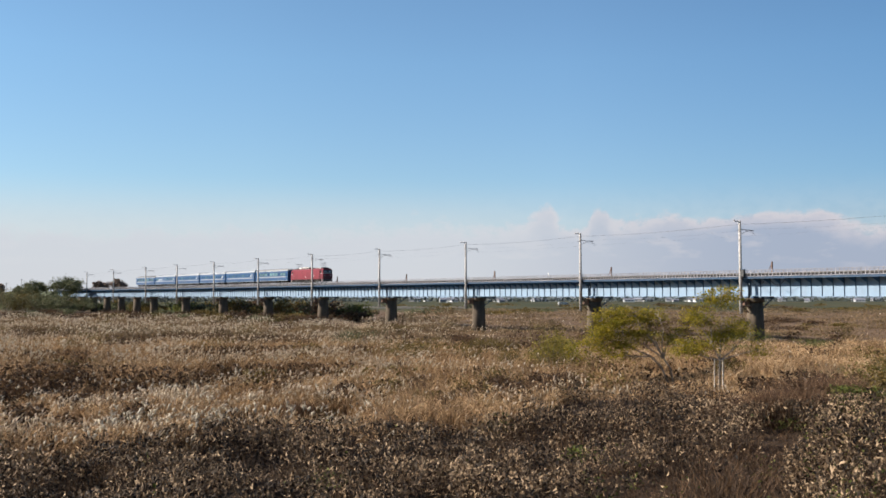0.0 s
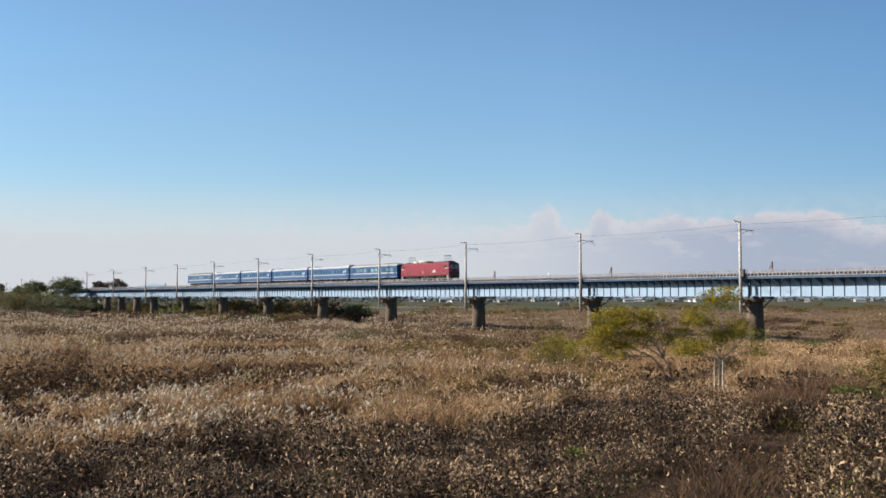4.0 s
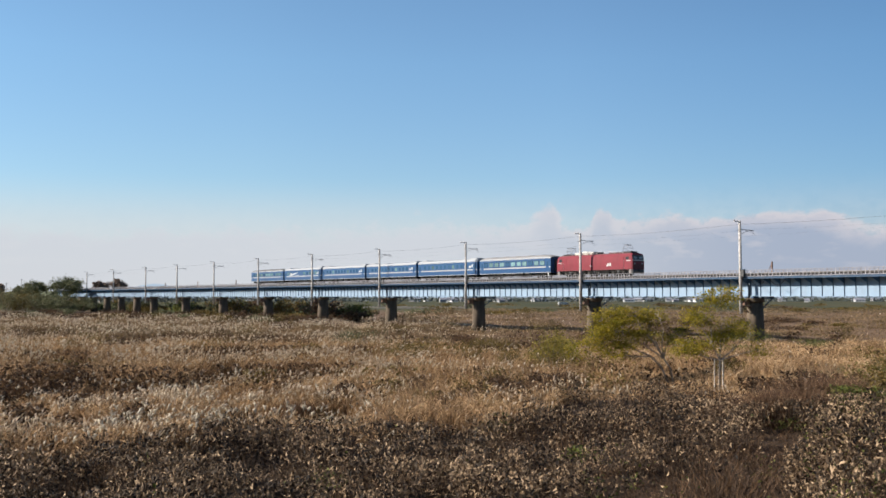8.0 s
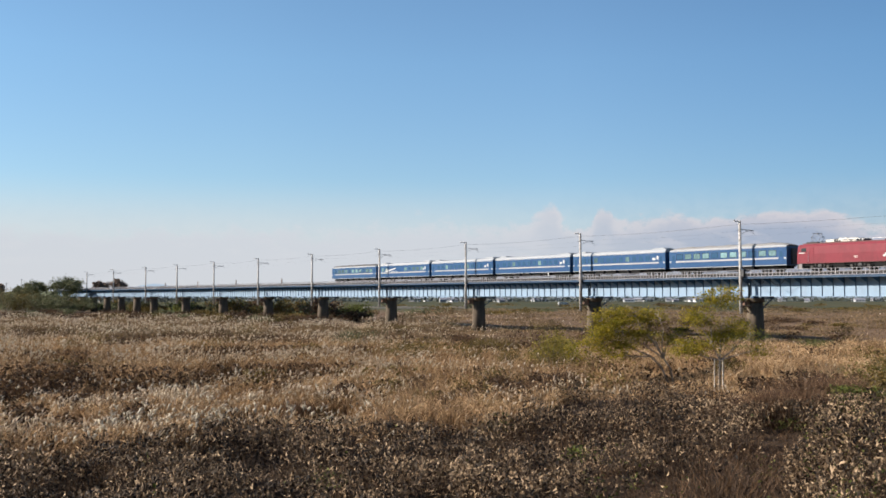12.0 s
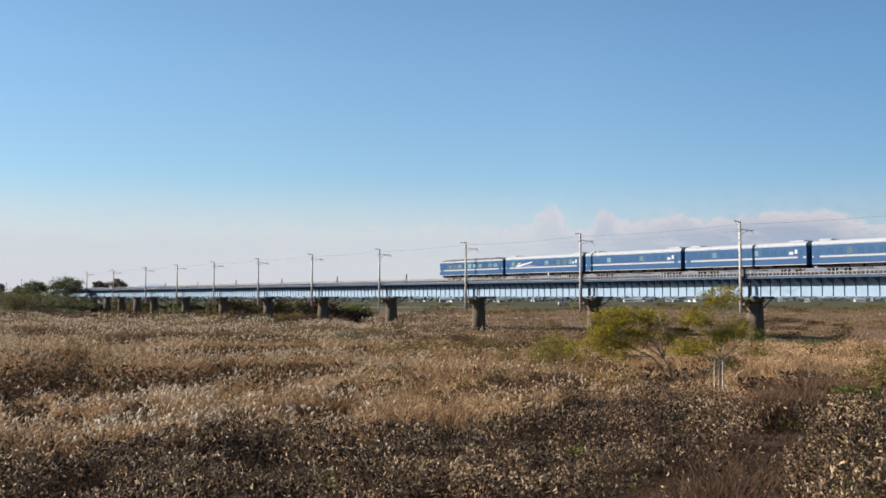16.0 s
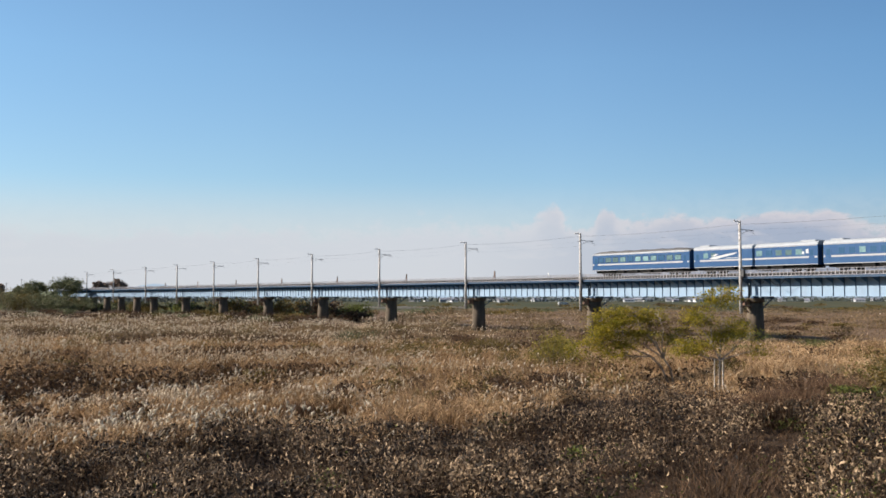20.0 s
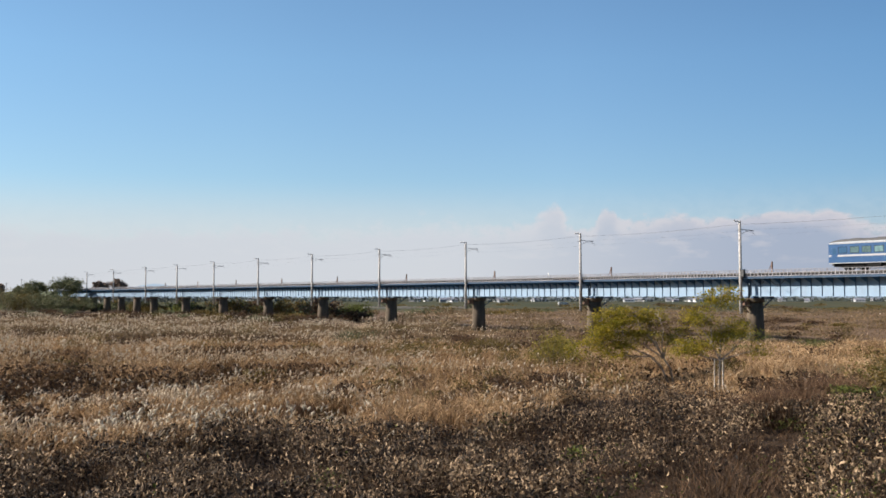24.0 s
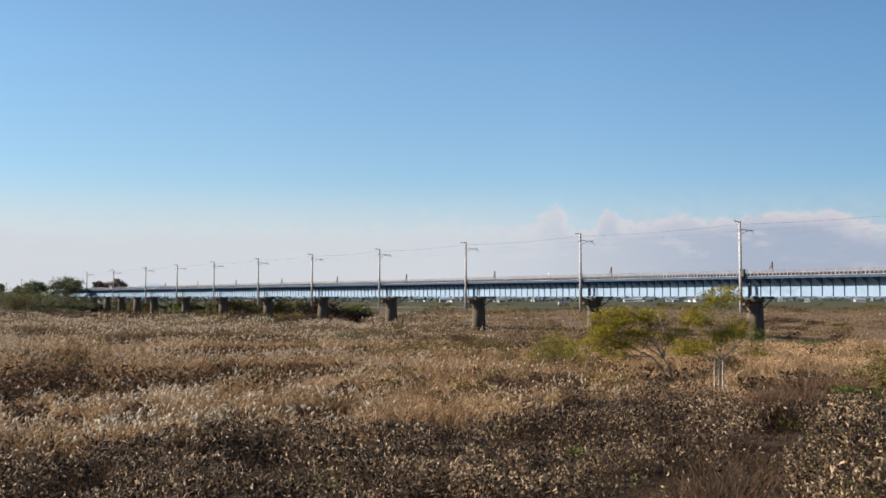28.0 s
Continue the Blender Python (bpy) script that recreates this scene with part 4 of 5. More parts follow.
# tall thickets: middle and front in the plain, half width, depth, height
THICKETS = ((-25, 64, 11, 17, 2.5), (-12, 72, 6, 12, 2.1), (-40, 84, 10, 16, 2.4), (-7, 58, 4.5, 8, 1.5), (20.5, 51.5, 3.2, 7, 2.0), (25.5, 60, 4.5, 8, 2.2),
            (-18, 96, 12, 14, 1.9), (6, 88, 9, 10, 1.5), (3.5, 61, 3.5, 7, 1.6), (22, 84, 10, 9, 1.4), (-44, 52, 7, 9, 1.9), (-30, 125, 16, 14, 1.8), (34, 96, 9, 10, 1.5), (29, 73, 8, 13, 1.7), (15.5, 78, 5, 9, 1.3), (-16, 47, 5, 8, 1.5), (-8, 50, 4, 6, 1.4))
# hollows where dark low scrub stands in for shade: middle in the plain and half widths
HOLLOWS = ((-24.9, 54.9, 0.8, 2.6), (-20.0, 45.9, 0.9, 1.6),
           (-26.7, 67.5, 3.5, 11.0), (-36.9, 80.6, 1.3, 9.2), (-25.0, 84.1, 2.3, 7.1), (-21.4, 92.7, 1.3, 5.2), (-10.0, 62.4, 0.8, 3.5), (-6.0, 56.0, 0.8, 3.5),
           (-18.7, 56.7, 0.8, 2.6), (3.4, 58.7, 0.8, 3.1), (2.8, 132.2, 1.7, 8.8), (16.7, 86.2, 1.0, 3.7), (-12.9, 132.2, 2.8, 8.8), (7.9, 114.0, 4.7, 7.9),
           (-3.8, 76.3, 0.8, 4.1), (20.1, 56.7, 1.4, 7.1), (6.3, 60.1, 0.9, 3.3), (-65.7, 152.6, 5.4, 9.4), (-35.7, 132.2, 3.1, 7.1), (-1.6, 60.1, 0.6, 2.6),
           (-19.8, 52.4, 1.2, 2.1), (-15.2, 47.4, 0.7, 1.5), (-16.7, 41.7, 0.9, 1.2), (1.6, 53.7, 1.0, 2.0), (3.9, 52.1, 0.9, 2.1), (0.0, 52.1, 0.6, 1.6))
# thin places round the young trees
THIN = ((17.6, 59, 3.4, 6, 0.3), (15.6, 64, 3.4, 6, 0.35), (-21, 54, 6, 7, 0.4), (-31, 60, 4, 5, 0.5))


def hollow(x, y):
    """1 in the middle of a hollow, 0 outside."""
    g = x * 0.0
    for cx, cy, rx, ry in HOLLOWS:
        d = np.hypot((x - cx) / rx, (y - cy) / ry) + (vnoise(x, y, 1.6, 61) - 0.5) * 0.7
        g = np.maximum(g, 1 - smooth(d, 0.65, 1.1))
    return g


def reed_height(x, y):
    """Mounds of tall growth with sharp fronts, and beaten-down patches between."""
    m = smooth(vnoise(x, y * 0.8, 8, 21), 0.42, 0.56)
    m = m * (0.5 + 0.7 * smooth(vnoise(x, y, 2.4, 22), 0.25, 0.7))
    h = 0.28 + 1.15 * m
    for cx, front, half, depth, tall in THICKETS:
        f = y - front - (vnoise(x, y * 0 + cx, 3.5, 26) - 0.5) * 3.5
        edge = 1 - smooth(np.abs(x - cx) / half + (vnoise(x, y, 3, 27) - 0.5) * 0.6, 0.75, 1.1)
        up = smooth(f, 0.0, 0.7) * (1 - smooth(f, depth * 0.45, depth)) * edge
        low = smooth(f, -9.0, -5.0) * (1 - smooth(f, -0.3, 0.3)) * edge
        h = h * (1 - 0.72 * low)
        h = np.maximum(h, up * tall * (0.72 + 0.45 * vnoise(x, y, 2.0, 28)))
    h = h * (1 - 0.55 * smooth(y, 88, 112) * smooth(x / y, -0.12, 0.08))
    for cx, cy, rx, ry, part_left in THIN:
        h = h * (1 - (1 - part_left) * np.exp(-(((x - cx) / rx) ** 2 + ((y - cy) / ry) ** 2) ** 1.5))
    return h * (0.85 + 0.35 * vnoise(x, y, 1.1, 62)) * (1 - 0.6 * hollow(x, y))


def clear_of_bridge(x, y):
    """False under the span and in the piers."""
    c, s = math.cos(radians(TURN - 90)), math.sin(radians(TURN - 90))
    a, w = x * c + y * s, -x * s + y * c
    k = np.abs((a - A0 + SPAN / 2) % SPAN - SPAN / 2)
    return ~((np.abs(w - W_TRACK) < 2.2) & (k < 1.6))


def reed_end(x, y):
    """How far the reeds and grass reach at each bearing."""
    b = x / y
    return 258 - 62 * smooth(b, -0.26, -0.14) + 330 * smooth(b, -0.10, 0.02) + (vnoise(x, y, 14, 29) - 0.5) * 26


def reeds():
    # near field: arching stalks that lean together in patches
    x, y = fan(255000, 33, 125, 0.35)
    keep = (y > vine_edge(x, y)) & ~(on_path(x, y) & (y < 52)) & clear_of_bridge(x, y) & (rng.uniform(0, 1, len(x)) > 0.96 * hollow(x, y))
    x, y = x[keep], y[keep]
    top = reed_height(x, y)
    h = top * rng.uniform(0.35, 1.1, len(x))
    base = np.stack([x, y, ground_z(x, y)], 1)
    ang = vnoise(x, y, 5, 24) * 12.0
    k = (0.25 + 0.5 * vnoise(x, y, 3, 25))[:, None] * h[:, None]
    lean = np.stack([np.cos(ang), np.sin(ang)], 1) * k + rng.normal(0, 0.55, (len(x), 2)) * h[:, None]
    near = blades(base, h, lean, rng.uniform(0.02, 0.05, len(x)) * (0.75 + y / 110))
    # dry leaves and side shoots round the stalks
    x, y = fan(85000, 35, 125, 0.35)
    keep = (y > vine_edge(x, y) - 2) & clear_of_bridge(x, y) & (rng.uniform(0, 1, len(x)) > 0.96 * hollow(x, y))
    x, y = x[keep], y[keep]
    pos = np.stack([x, y, ground_z(x, y) + reed_height(x, y) * rng.uniform(0.3, 1.05, len(x))], 1)
    shoots = leaves(pos, rng.uniform(0.12, 0.32, len(x)) * (0.8 + y / 130), 0.1, 0.1, 0.09)
    # far field: coarser tufts
    x, y = fan(160000, 118, 520, 0.3)
    keep = clear_of_bridge(x, y) & (y < reed_end(x, y)) & (rng.uniform(0, 1, len(x)) > 0.9 * hollow(x, y))
    x, y = x[keep], y[keep]
    h = reed_height(x, y) * rng.uniform(0.3, 1.1, len(x))
    base = np.stack([x, y, ground_z(x, y)], 1)
    ang = vnoise(x, y, 9, 24) * 12.0
    lean = np.stack([np.cos(ang), np.sin(ang)], 1) * h[:, None] * 0.4 + rng.normal(0, 0.55, (len(x), 2)) * h[:, None]
    far = blades(base, h, lean, rng.uniform(0.042, 0.12, len(x)) * (y / 130))
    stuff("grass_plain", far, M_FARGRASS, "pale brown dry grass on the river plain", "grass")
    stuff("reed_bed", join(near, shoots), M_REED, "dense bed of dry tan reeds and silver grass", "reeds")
    # seed heads, thickest on the sunny side of the plain
    x, y = fan(105000, 34, 330, 0.2)
    b = x / y
    side = np.clip(0.72 - (b + 0.12) * 1.9 + 0.4 * np.exp(-((b + 0.13) / 0.09) ** 2), 0.03, 1.15) * (1 - 0.8 * smooth(b, -0.05, 0.1) * smooth(y, 80, 105))
    keep = (y > vine_edge(x, y) - 5) & (y < reed_end(x, y)) & clear_of_bridge(x, y) & (rng.uniform(0, 1, len(x)) < (1 - 0.9 * hollow(x, y)) * side * smooth(vnoise(x, y, 7, 41), 0.25, 0.75))
    x, y = x[keep], y[keep]
    h = reed_height(x, y) * rng.uniform(0.85, 1.2, len(x)) + 0.1
    pos = np.stack([x, y, ground_z(x, y) + h - 0.08], 1)
    s = 0.85 + np.clip((y - 60) / 190, 0, 1.0)
    lean = rng.normal(0.08, 0.12, (len(x), 2)) * s[:, None]
    close = y < 95
    k, sc = int(close.sum()), s[close]
    second = plumes(pos[close] - np.array([0, 0, 0.06]), rng.uniform(0.14, 0.28, k) * sc, rng.uniform(0.04, 0.09, k) * sc, lean[close] + rng.normal(0, 0.1, (k, 2)) * sc[:, None])
    heads = plumes(pos, rng.uniform(0.16, 0.34, len(x)) * s, rng.uniform(0.05, 0.12, len(x)) * s, lean)
    # a whitish fringe where the reeds end
    x, y = fan(20000, 135, 275, 1.0, 0.56)
    d = reed_end(x, y) - y
    keep = (x / y < -0.10) & (d > 0) & clear_of_bridge(x, y) & (rng.uniform(0, 1, len(x)) < 0.15 + 0.85 * np.exp(-d / 40) * smooth(vnoise(x, y, 9, 42), 0.3, 0.6))
    x, y = x[keep], y[keep]
    pos = np.stack([x, y, ground_z(x, y) + reed_height(x, y) * 0.9 + rng.uniform(0.0, 0.5, len(x))], 1)
    fringe = plumes(pos, rng.uniform(0.25, 0.5, len(x)), rng.uniform(0.14, 0.30, len(x)), rng.normal(0.1, 0.2, (len(x), 2)))
    stuff("seed_head_fringe", fringe, M_SILVERHEAD, "whitish plumes along the far edge of the reeds", "seed heads")
    stuff("seed_heads", join(heads, second), M_PLUME, "pale feathery seed heads of the silver grass", "seed heads")
    # paler upright reeds in two stands, beside the trees and along the vines
    x, y = fan(120000, 42, 112, 0.6, 0.56)
    b = x / y
    stand = smooth(b, 0.12, 0.2) * smooth(y, 56, 62) * (1 - smooth(y, 95, 112)) + np.exp(-((b + 0.17) / 0.10) ** 2) * smooth(y, 41, 46) * (1 - smooth(y, 90, 110))
    keep = (y > vine_edge(x, y)) & clear_of_bridge(x, y) & (rng.uniform(0, 1, len(x)) < stand * (1 - hollow(x, y)) * smooth(vnoise(x, y, 3.0, 65), 0.3, 0.55))
    x, y = x[keep], y[keep]
    h = (reed_height(x, y) * 0.6 + 0.45) * rng.uniform(0.5, 1.15, len(x))
    lean = rng.normal(0, 0.28, (len(x), 2)) * h[:, None]
    stuff("pale_reeds", blades(np.stack([x, y, ground_z(x, y)], 1), h, lean, rng.uniform(0.025, 0.05, len(x)) * (0.7 + y / 110)), M_PALEREED, "stands of pale tan upright reeds", "reeds")
    # tall silver grass in loose stands at the near edge of the reeds
    x, y = fan(8500, 34, 90, 0.3, 0.56)
    b = x / y
    stand = smooth(vnoise(x, y, 3.2, 63), 0.42, 0.66)
    keep = (b < 0.0) & (y > vine_edge(x, y) - 3) & (rng.uniform(0, 1, len(x)) < (1 - hollow(x, y)) * stand * (0.9 - 0.72 * smooth(b, -0.40, -0.03)) * 0.7)
    x, y = x[keep], y[keep]
    h = np.maximum(reed_height(x, y), 0.6) * rng.uniform(0.9, 1.35, len(x)) + 0.25
    base = np.stack([x, y, ground_z(x, y)], 1)
    lean = rng.normal(0.05, 0.10, (len(x), 2))
    stems = blades(base, h, lean, rng.uniform(0.012, 0.02, len(x)))
    tip = base + np.stack([lean[:, 0], lean[:, 1], h - 0.04], 1)
    tops = [plumes(tip - np.array([0, 0, 0.05 * j]), rng.uniform(0.14, 0.26, len(x)), rng.uniform(0.07, 0.13, len(x)), rng.normal(0.06, 0.12, (len(x), 2))) for j in range(3)]
    stuff("silver_grass_stems", stems, M_PALEREED, "thin tan stems of the silver grass", "grass")
    stuff("silver_grass", join(*tops), M_SILVERHEAD, "tall silver grass with whitish plumes", "grass")


def heaps(x, y):
    """1 on a heap of vines, 0 in a pit."""
    return smooth(0.62 * vnoise(x, y, 2.9, 51) + 0.38 * vnoise(x, y, 1.1, 52), 0.43, 0.56)


def vine_height(x, y):
    """Heaped vines: rounded heaps with pits between them."""
    return 0.08 + heaps(x, y) * (0.65 + 1.1 * vnoise(x, y, 1.3, 57)) + 0.9 * bank(x, y)


def bank(x, y):
    """The raised vine bank beyond the trodden strip."""
    return np.clip((x - 10.7 - (y - 30) * 0.43) / 1.6, 0, 1) * (1 - smooth(y, 44, 50))


def vines():
    x, y = fan(560000, 24, 74, 1.0, 0.56)
    keep = (y < vine_edge(x, y) + rng.normal(0, 1.6, len(x))) & (~on_path(x, y) | (rng.uniform(0, 1, len(x)) < 0.03))
    keep &= rng.uniform(0, 1, len(x)) < (0.13 + 0.75 * heaps(x, y)) * (0.6 + 0.6 * smooth(vnoise(x, y, 0.55, 53), 0.35, 0.6))
    x, y = x[keep], y[keep]
    z = ground_z(x, y) + vine_height(x, y) * (1.04 - 0.8 * rng.uniform(0, 1, len(x)) ** 1.5)
    size = (0.09 + 0.14 * rng.uniform(0, 1, len(x)) ** 1.6) * (1 + 0.08 * bank(x, y))
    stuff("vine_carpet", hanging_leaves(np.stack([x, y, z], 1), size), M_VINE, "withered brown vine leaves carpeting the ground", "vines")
    # stems and dead grass through the carpet
    x, y = fan(40000, 24, 72, 1.0, 0.56)
    keep = (y < vine_edge(x, y) + 3)
    x, y = x[keep], y[keep]
    h = vine_height(x, y) * rng.uniform(0.4, 1.1, len(x))
    st = blades(np.stack([x, y, ground_z(x, y)], 1), h, rng.normal(0, 0.6, (len(x), 2)) * (0.2 + h[:, None]), rng.uniform(0.012, 0.03, len(x)))
    # short matted grass on the trodden strip
    x, y = fan(190000, 24, 56, 1.0, 0.56)
    keep = on_path(x, y) | ((vnoise(x, y, 3, 55) > 0.66) & (y < 50))
    x, y = x[keep], y[keep]
    h = rng.uniform(0.02, 0.13, len(x)) * (0.6 + 1.1 * vnoise(x, y, 0.8, 58))
    mat = blades(np.stack([x, y, ground_z(x, y)], 1), h, rng.normal(0, 1.3, (len(x), 2)) * h[:, None], rng.uniform(0.012, 0.03, len(x)))
    stuff("dead_grass", join(st, mat), M_REED_DARK, "thin dead brown grass stems among the vines", "grass")
    # a few leaves that stayed green on the bank
    x, y = fan(30000, 25, 56, 1.0, 0.56)
    keep = ((bank(x, y) > 0.3) & (vnoise(x, y, 2.2, 56) > 0.53)) | ((vnoise(x, y, 1.6, 59) > 0.77) & (y < vine_edge(x, y)))
    x, y = x[keep], y[keep]
    z = ground_z(x, y) + vine_height(x, y) * rng.uniform(0.3, 1.02, len(x))
    stuff("green_vine_leaves", leaves(np.stack([x, y, z], 1), rng.uniform(0.08, 0.17, len(x)), 0.2, 0.2, 0.32), M_GREEN, "vine leaves still green among the withered ones", "vines")


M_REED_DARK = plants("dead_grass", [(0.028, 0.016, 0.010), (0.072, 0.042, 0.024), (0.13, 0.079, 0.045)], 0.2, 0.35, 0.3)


def scrub():
    """Low clumps of brown and olive scrub that break up the reeds; dark leaves double as shade."""
    for name, mat, seed, label in (("brown_scrub_and_shade", M_REED_DARK, 5, "low dark brown scrub through the reeds, partly standing in for shade"), ("olive_scrub", M_OLIVE, 6, "low olive scrub scattered through the reeds")):
        cx, cy = fan(60, 55, 200, 0.4)
        keep = (cy > vine_edge(cx, cy)) & clear_of_bridge(cx, cy)
        pos = []
        for x, y in zip(cx[keep], cy[keep]):
            r, n = rng.uniform(0.7, 2.2), 170
            p = rng.normal(0, 0.5, (n, 2)) * r * np.array([1.5, 1.0])
            px, py = x + p[:, 0], y + p[:, 1]
            pos.append(np.stack([px, py, ground_z(px, py) + rng.uniform(0.1, 1.0, n) * rng.uniform(1.2, 2.1)], 1))
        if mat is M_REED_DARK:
            # dark undergrowth added as the shade along the foot of the thickets
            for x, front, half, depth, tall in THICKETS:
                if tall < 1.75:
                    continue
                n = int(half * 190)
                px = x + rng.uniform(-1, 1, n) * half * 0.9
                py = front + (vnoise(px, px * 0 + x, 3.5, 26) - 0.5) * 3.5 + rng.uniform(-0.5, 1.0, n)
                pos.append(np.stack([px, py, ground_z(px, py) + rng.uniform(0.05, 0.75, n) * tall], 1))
            # dark leaves put the shade into the hollows
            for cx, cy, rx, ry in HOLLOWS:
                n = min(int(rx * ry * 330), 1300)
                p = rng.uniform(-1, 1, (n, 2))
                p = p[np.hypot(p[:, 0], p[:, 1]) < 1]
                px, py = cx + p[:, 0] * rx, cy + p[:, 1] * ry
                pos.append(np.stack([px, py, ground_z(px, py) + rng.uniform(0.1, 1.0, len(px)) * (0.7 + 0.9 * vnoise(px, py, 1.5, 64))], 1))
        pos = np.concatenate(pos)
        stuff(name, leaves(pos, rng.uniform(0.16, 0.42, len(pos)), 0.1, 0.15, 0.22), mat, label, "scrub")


def tussocks():
    """Tall brown grass in bunches at the edge of the vines."""
    made = []
    for cx, cy, r, h, n in ((15.0, 49.0, 0.9, 1.5, 1500), (16.6, 48.0, 1.0, 1.8, 2200), (18.4, 49.0, 1.1, 1.9, 2400), (20.2, 53.0, 1.3, 2.0, 2200), (22.6, 54.5, 1.2, 2.1, 1800), (-7.5, 50.5, 0.7, 1.2, 900), (5.0, 57.0, 1.0, 1.4, 1200)):
        p = rng.normal(0, 0.5, (n, 2)) * r * np.array([1.0, 0.7])
        x, y = cx + p[:, 0], cy + p[:, 1]
        tall = h * rng.uniform(0.35, 1.0, n) * (0.75 + 0.5 * vnoise(x, y, 0.8, 66))
        made.append(blades(np.stack([x, y, ground_z(x, y)], 1), tall, (p * 0.3 + rng.normal(0, 0.3, (n, 2))) * tall[:, None], rng.uniform(0.02, 0.045, n)))
    stuff("brown_tussocks", join(*made), M_TUSSOCK, "tall bunches of withered brown grass", "grass")


def weeds():
    """Green clumps among the dead growth."""
    spots = []
    for cx, cy, r, n, h in ((23.5, 52, 1.8, 1300, 1.5), (28.5, 60, 4.0, 900, 2.2), (16.6, 46, 0.8, 110, 0.6), (14.5, 27.5, 1.2, 350, 0.5), (12.2, 30.0, 0.5, 160, 0.4),
                            (21.2, 50.5, 0.65, 1300, 1.7), (18.6, 46.5, 0.6, 300, 0.7), (44, 113, 2.2, 700, 1.3), (36, 112, 1.4, 300, 0.9), (2.5, 46, 1.0, 240, 0.7), (-4, 33, 0.9, 150, 0.6), (5.5, 38, 0.8, 160, 0.6), (40, 128, 4, 1500, 1.4), (31, 100, 2.5, 700, 1.2)):
        p = rng.normal(0, 0.5, (n, 2)) * r
        spots.append(np.stack([cx + p[:, 0], cy + p[:, 1], ground_z(cx + p[:, 0], cy + p[:, 1]) + rng.uniform(0.1, 1.0, n) * h], 1))
    pos = np.concatenate(spots)
    stuff("weeds", leaves(pos, rng.uniform(0.08, 0.2, len(pos)), 0.3), M_GREEN, "low green weeds among withered plants", "weeds")


def shrub(name, label, x, y, r, h, n, material, leaf, category="shrub"):
    s = thing(name, label, category, m=pose(x, y, float(ground_z(x, y))))
    bm = bmesh.new()
    for i in range(7):
        a = i * 2.4 + x
        tube([(0, 0, -0.1), (math.cos(a) * r * 0.3, math.sin(a) * r * 0.3, h * 0.5), (math.cos(a) * r * 0.65, math.sin(a) * r * 0.65, h * 0.85)], [0.05, 0.03, 0.012], 5, bm)
    part("stem", bm, M_BARK, s)
    centres = np.stack([rng.normal(0, r * 0.45, 26), rng.normal(0, r * 0.45, 26), rng.uniform(0.3, 0.9, 26) * h], 1)
    pos = centres[rng.integers(0, 26, n)] + rng.normal(0, 1, (n, 3)) * np.array([r * 0.2, r * 0.2, h * 0.13])
    pos[:, 2] = np.abs(pos[:, 2])
    part("foliage", tri_mesh("foliage", *leaves(pos, rng.uniform(0.6, 1.3, n) * leaf, 0.3), material), None, s)
    return s


def spray_tree(name, label, x, y, stems, limbs, blobs, material, leaf, seed, leaflets=46, size=1.0, lift=0.0, spread=0.42, girth=0.075, twig=0.016, flat=0.24, aspect=0.15):
    """Stems and limbs as given; flat sprays of leaflets on twigs fill the blobs (middle, half sizes, count) of the crown."""
    rr = random.Random(seed)
    t = thing(name, label, "tree", m=pose(x, y, float(ground_z(x, y))))
    stems, limbs = ([[(q[0] * size, q[1] * size, q[2] * size + (lift if q[2] > 0 else 0)) for q in p] for p in ps] for ps in (stems, limbs))
    blobs = [(b[0] * size, b[1] * size, b[2] * size + lift, b[3] * size, b[4] * size, b[5] * size, b[6]) for b in blobs]
    for p in stems:
        part("trunk", tube(p, [girth * q for q in (1.2, 0.95, 0.8)], 8), M_BARK, t, smooth=True)
    samples = []
    for p in limbs:
        k = len(p)
        pts = [Vector(q) + Vector((rr.uniform(-1, 1), rr.uniform(-1, 1), rr.uniform(-1, 1))) * (0.06 * girth / 0.075 if 0 < i < k - 1 else 0) for i, q in enumerate(p)]
        part("limb", tube(pts, [girth * 0.72 * (1 - 0.8 * i / (k - 1)) for i in range(k)], 6), M_BARK, t)
        for a, b in zip(pts, pts[1:]):
            samples += [a.lerp(b, q) for q in (0.25, 0.5, 0.75, 1.0)]
    samples = samples[3:]
    twigs, pos = bmesh.new(), []
    for cx, cy, cz, rx, ry, rz, count in blobs:
        for _ in range(count):
            d = Vector((rr.gauss(0, 1), rr.gauss(0, 1), rr.gauss(0, 1))).normalized() * rr.random() ** 0.45
            c = Vector((cx + d.x * rx, cy + d.y * ry, cz + d.z * rz))
            near = min(samples, key=lambda q: (q - c).length + 0.6 * max(0, q.z - c.z))
            mid = near.lerp(c, 0.55) + Vector((0, 0, 0.12 * (c - near).length))
            tube([near, mid, c], [twig, twig * 0.7, twig * 0.35], 4, twigs)
            out = Vector((c.x - near.x, c.y - near.y, 0))
            out = out.normalized() if out.length > 0.05 else Vector((1, 0, 0))
            k = leaflets + rr.randint(-12, 12)
            g = rng.normal(0, 1, (k, 3)) * np.array([spread * rr.uniform(0.7, 1.3), spread * rr.uniform(0.5, 0.9), spread * flat])
            g[:, 2] -= 0.28 * np.hypot(g[:, 0], g[:, 1])
            along = np.array([[out.x, out.y, 0], [-out.y, out.x, 0], [0, 0, 1]])
            pos.append(g @ along + np.array(tuple(c)))
    part("twigs", twigs, M_BARK, t)
    pos = np.concatenate(pos)
    part("crown", tri_mesh("crown", *leaves(pos, rng.uniform(0.6, 1.3, len(pos)) * leaf, 0.5, 0.12, aspect), material), None, t)
    return t


